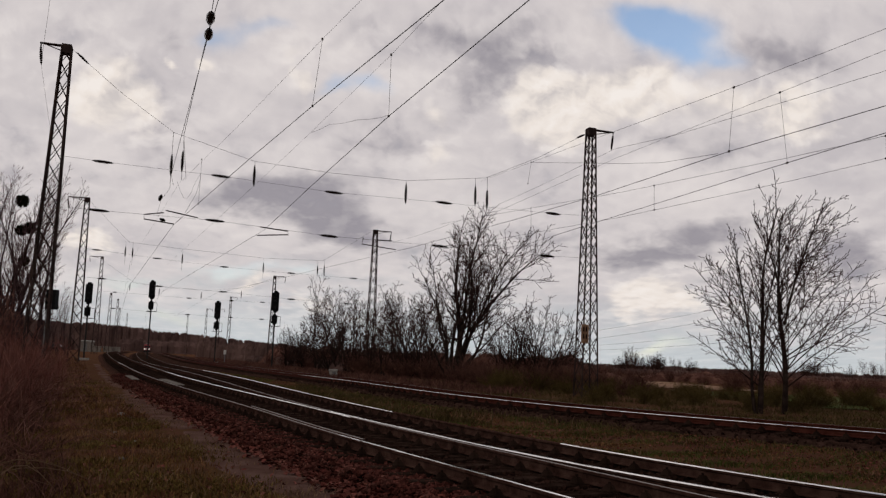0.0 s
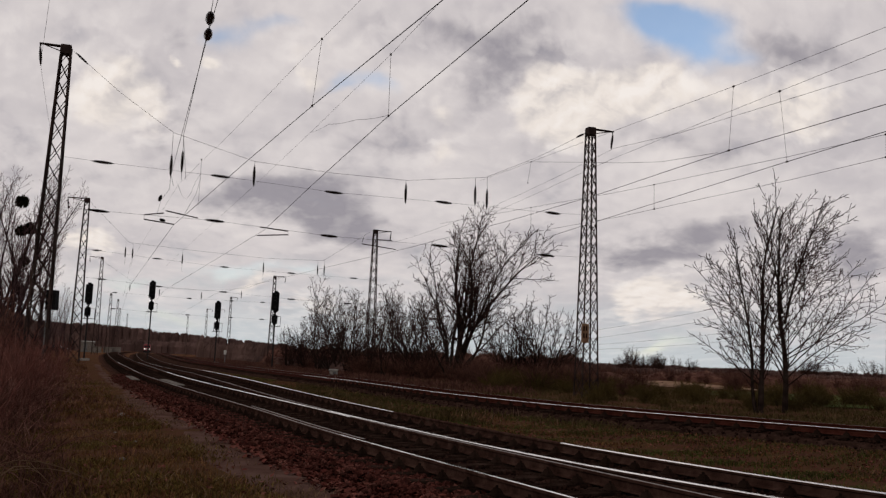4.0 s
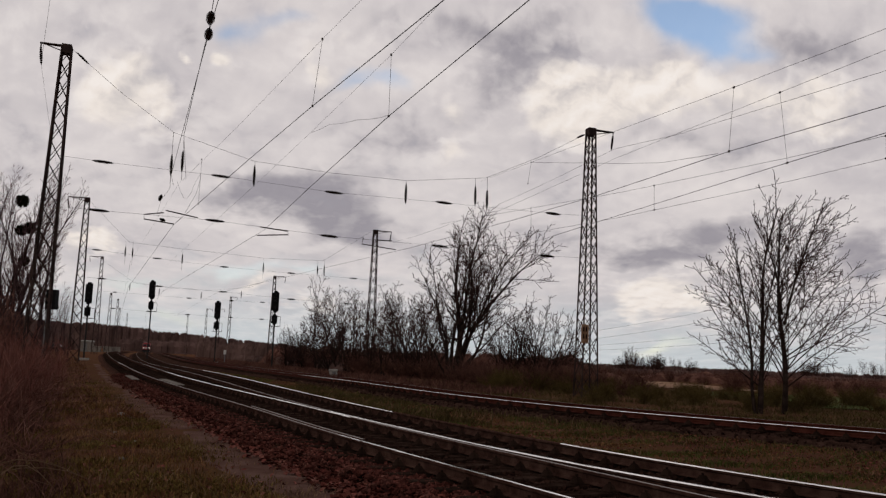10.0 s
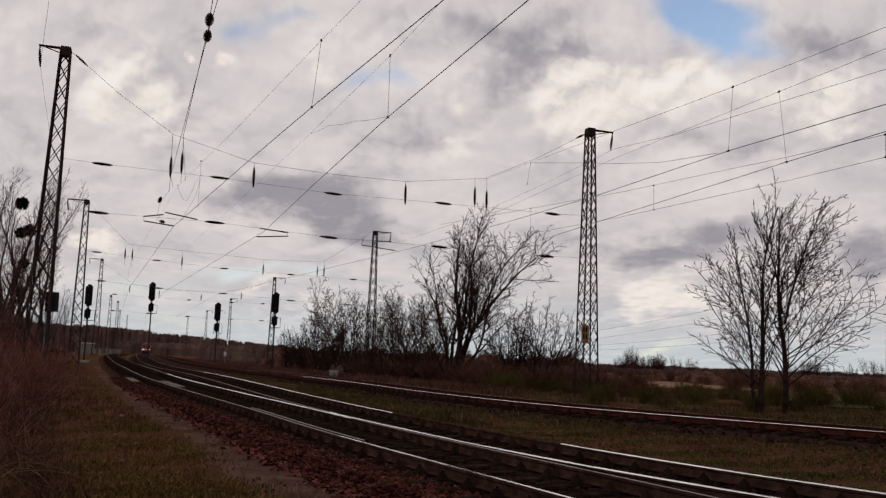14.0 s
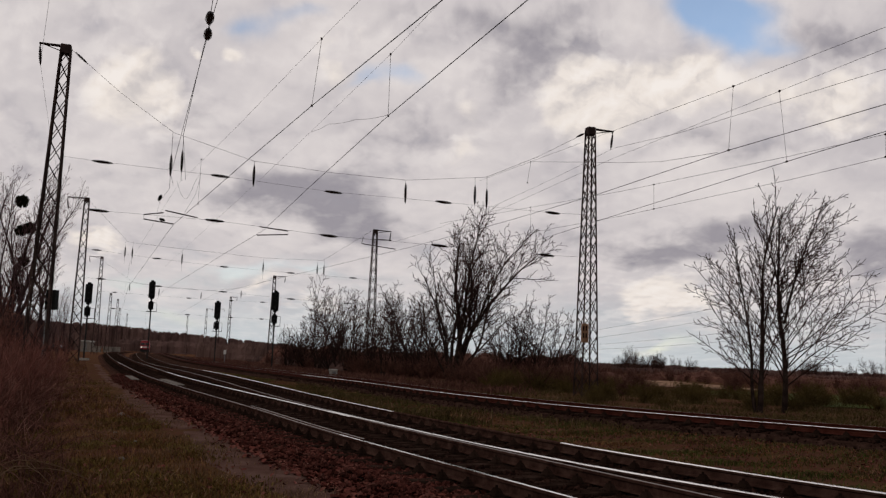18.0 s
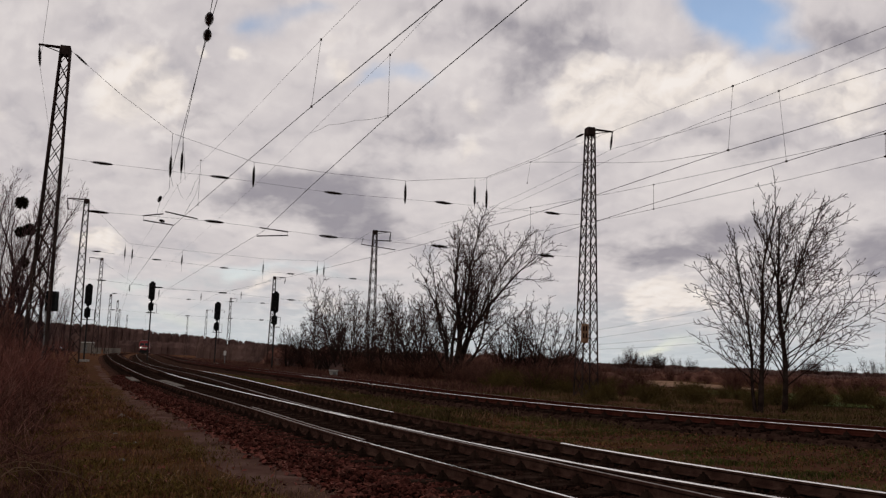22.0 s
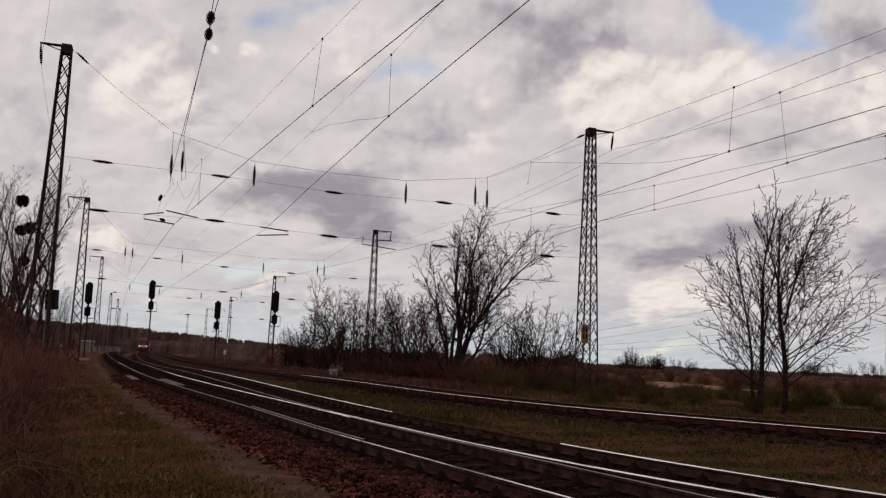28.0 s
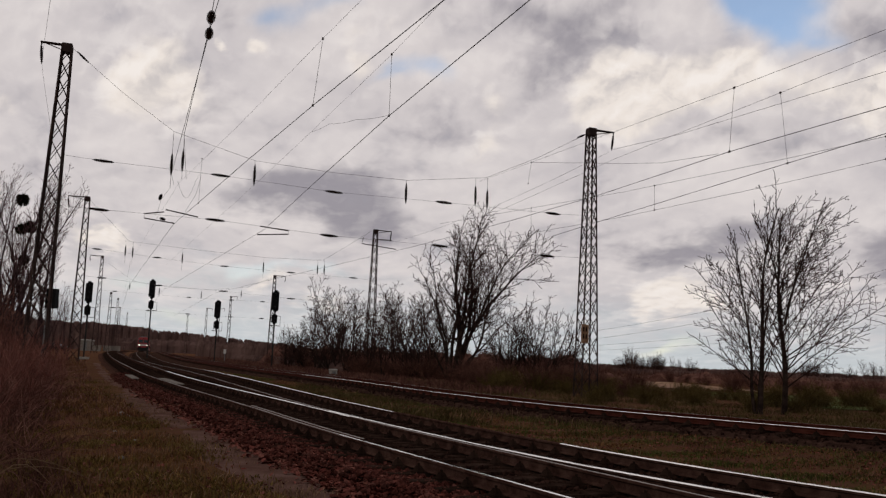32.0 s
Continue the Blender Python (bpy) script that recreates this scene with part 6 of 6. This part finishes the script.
def litter(name, n, seed, line, near, reach, y0, y1, label, size=0.05):
    rng = random.Random(seed)
    ok = [i for i in range(2, len(line) - 2) if y0 < line[i].y < y1]
    spots = []
    for i in rng.choices(ok, [max(0.0, 1 - line[k].y / y1) / (3 + line[k].y) for k in ok], k=n):
        q = beside(line, i, near + reach * rng.random())
        spots.append((q.x + rng.uniform(-0.3, 0.3), q.y + rng.uniform(-0.3, 0.3)))
    d = to_tracks(np.array(spots))
    g = ground_z(np.array(spots))
    s = Soup()
    for (x, y), dist, gz in zip(spots, d, g):
        z = max(gz, -0.235 - 0.37 * max(0, dist - 1.5)) + 0.03
        m = pose(x, y, z, rng.uniform(-35, 35), rng.uniform(-35, 35), rng.uniform(0, 360))
        a = size * rng.uniform(0.6, 1.3)
        base = len(s.v)
        for q in ((0, -a, 0), (a * 0.55, -a * 0.2, 0.008), (a * 0.4, a * 0.5, 0.012), (0, a, 0.004), (-a * 0.4, a * 0.5, 0.012), (-a * 0.55, -a * 0.2, 0.008)):
            s.v.append(m @ Vector(q))
        s.f += [(base, base + 1, base + 2, base + 3), (base, base + 3, base + 4, base + 5)]
    tagged(new(name, s.mesh(name, M_LEAF)), label, "leaves", kind="stuff")


litter("dead_leaves", 9000, 9, LINE_A, -1.25, -0.75, 4, 36, "fallen reddish brown leaves along the ballast shoulder", 0.062)
litter("dead_leaves", 6000, 10, LINE_C, -2.2, -4.5, 13, 40, "fallen brown leaves in the grass between the tracks", 0.033)
litter("dead_leaves", 900, 11, LINE_A, -2.0, -4.0, 4, 25, "scattered brown leaves on the path", 0.04)


# ---------------------------------------------------------------- the train
def locomotive():
    loco = thing("locomotive", 0, 0, 0, "red electric locomotive with a white band across its front", "locomotive")
    sec = [(-1.48, 1.0), (-1.48, 2.9), (-1.25, 3.55), (-0.7, 3.78), (0.7, 3.78), (1.25, 3.55), (1.48, 2.9), (1.48, 1.0)]
    v, f = [], []
    for yy, inset, low in ((0.0, 0.94, 0.0), (0.35, 0.99, 0.0), (1.2, 1.0, 0.0), (15.2, 1.0, 0.0), (16.2, 0.95, 0.0)):
        for a, b in sec:
            lean = 0.28 * max(0, (b - 1.9)) / 1.9 if yy == 0 else 0
            v.append((a * inset, yy + lean, b))
    n = len(sec)
    for i in range(4):
        for k in range(n):
            j = (k + 1) % n
            f.append((i * n + k, (i + 1) * n + k, (i + 1) * n + j, i * n + j))
    f += [tuple(range(n)), tuple(range(5 * n - 1, 4 * n - 1, -1))]
    body = attach("body", mesh_of("body", v, f, M_RED), loco)
    attach("band", Soup().box((-1.36, -0.04, 1.5), (1.36, 0.02, 1.82)).mesh("band", M_WHITE), body, "white band below the windows")
    for x in (-0.68, 0.68):
        w = Soup().box((x - 0.58, -0.02, 0), (x + 0.58, 0.04, 0.78))
        attach("windscreen", w.mesh("windscreen", M_GLASS), body, at=pose(0, 0.08, 2.3, -8.4))
    for x in (-1.0, 1.0):
        attach("headlight", Soup().lathe((x, -0.08, 1.66), (x, -0.02, 1.66), [(0, 0.05), (0.2, 0.14), (1, 0.16)], 10).mesh("headlight", M_HEADLIGHT), body, "lit round headlight")
    attach("headlight", Soup().lathe((0, 0.2, 3.35), (0, 0.26, 3.35), [(0, 0.05), (0.2, 0.1), (1, 0.12)], 10).mesh("headlight", M_GLASS), body, "dark upper headlight")
    attach("roof", Soup().box((-0.9, 1.0, 3.74), (0.9, 15.2, 3.95), taper=0.1).mesh("roof", M_ROOF), loco)
    attach("underframe", Soup().box((-1.4, 0.3, 0.45), (1.4, 16.0, 1.0)).mesh("underframe", M_DARKGREY), loco)
    attach("snow_plough", Soup().box((-1.3, 0.1, 0.15), (1.3, 0.3, 0.7)).mesh("snow_plough", M_DARKGREY), loco)
    for x in (-0.88, 0.88):
        attach("buffer", Soup().lathe((x, -0.45, 1.05), (x, 0.1, 1.05), [(0, 0.22), (0.08, 0.25), (0.12, 0.1), (1, 0.1)], 10).mesh("buffer", M_DARKGREY), loco)
    for yy in (2.4, 5.2, 11.0, 13.8):
        for x in (-0.75, 0.75):
            attach("wheel", Soup().lathe((x - 0.07, yy, 0.6), (x + 0.07, yy, 0.6), [(0, 0.5), (0.1, 0.61), (0.9, 0.61), (1, 0.5)], 16).mesh("wheel", M_DARKGREY), loco)
    s = Soup()
    for x in (-0.6, 0.6):
        s.tube([(x, 4.2, 4.0), (x, 2.6, 4.9), (x * 1.2, 3.9, 5.9)], 0.04, 4)
    s.box((-0.95, 3.75, 5.88), (0.95, 4.05, 5.95))
    attach("pantograph", s.mesh("pantograph", M_DARKGREY), loco, "raised pantograph")
    return loco


def coach():
    c = thing("passenger_coach", 0, 0, 0, "red double-deck passenger coach behind the locomotive", "railway coach", "train coaches")
    sec = [(-1.4, 0.5), (-1.4, 3.6), (-1.1, 4.3), (-0.5, 4.6), (0.5, 4.6), (1.1, 4.3), (1.4, 3.6), (1.4, 0.5)]
    n = len(sec)
    v = [(a, yy, b * 0.86) for yy in (0, 25.5) for a, b in sec]
    f = [(k, n + k, n + (k + 1) % n, (k + 1) % n) for k in range(n)] + [tuple(range(n)), tuple(range(2 * n - 1, n - 1, -1))]
    body = attach("body", mesh_of("body", v, f, M_RED), c)
    for x in (-1.42, 1.42):
        for k in range(9):
            for zz in (1.0, 2.5):
                attach("window", Soup().box((x - 0.015, 3 + k * 2.2, zz), (x + 0.015, 4.5 + k * 2.2, zz + 0.8)).mesh("window", M_GLASS), body)
    for yy in (2.5, 5.0, 20.5, 23):
        for x in (-0.75, 0.75):
            attach("wheel", Soup().lathe((x - 0.07, yy, 0.46), (x + 0.07, yy, 0.46), [(0, 0.4), (0.1, 0.46), (0.9, 0.46), (1, 0.4)], 14).mesh("wheel", M_DARKGREY), c)
    return c


loco = locomotive()
coaches = [coach()]
for _ in range(2):
    coaches.append(copy_thing(coaches[0], pose(0, 0, 0)))

CHAIN = np.array([(p.x, p.y) for p in LINE_B])
CHAIN_LEN = np.concatenate([[0], np.cumsum(np.hypot(*np.diff(CHAIN, axis=0).T))])


def on_line(s):
    x, y = np.interp(s, CHAIN_LEN, CHAIN[:, 0]), np.interp(s, CHAIN_LEN, CHAIN[:, 1])
    return float(x), float(y)


def car_pose(s, length):
    """Front of the vehicle at s along the middle track, its body trailing away behind."""
    a, b = on_line(s), on_line(s + length)
    za, zb = rail_level(a[1]), rail_level(b[1])
    return pose(a[0], a[1], za, math.degrees(math.atan2(zb - za, length)), 0, math.degrees(math.atan2(b[1] - a[1], b[0] - a[0])) - 90)


TRAIN_AT = [(0.0, 405.0), (5.0, 375.0), (11.0, 336.0), (14.5, 311.0), (19.0, 281.0), (22.0, 266.0), (25.5, 253.0), (28.0, 246.0), (32.0, 237.0)]


def motions():
    base = float(np.interp(0.0, CHAIN[:, 1], CHAIN_LEN)) if CHAIN[0, 1] < CHAIN[-1, 1] else 0.0
    for car, back, length in ((loco, 0.0, 16.2), (coaches[0], 17.2, 25.5), (coaches[1], 43.7, 25.5), (coaches[2], 70.2, 25.5)):
        rows = []
        for t, y in TRAIN_AT:
            s = float(np.interp(y, CHAIN[:, 1], CHAIN_LEN)) + back
            rows.append((t, car_pose(s, length)))
        walk(car, rows)
    walk(clouds, [(t, pose((t - 19) / 32 * 34.0, -(t - 19) / 32 * 31.0, 0)) for t in (0.0, 8.0, 16.0, 24.0, 32.0)])


motions()
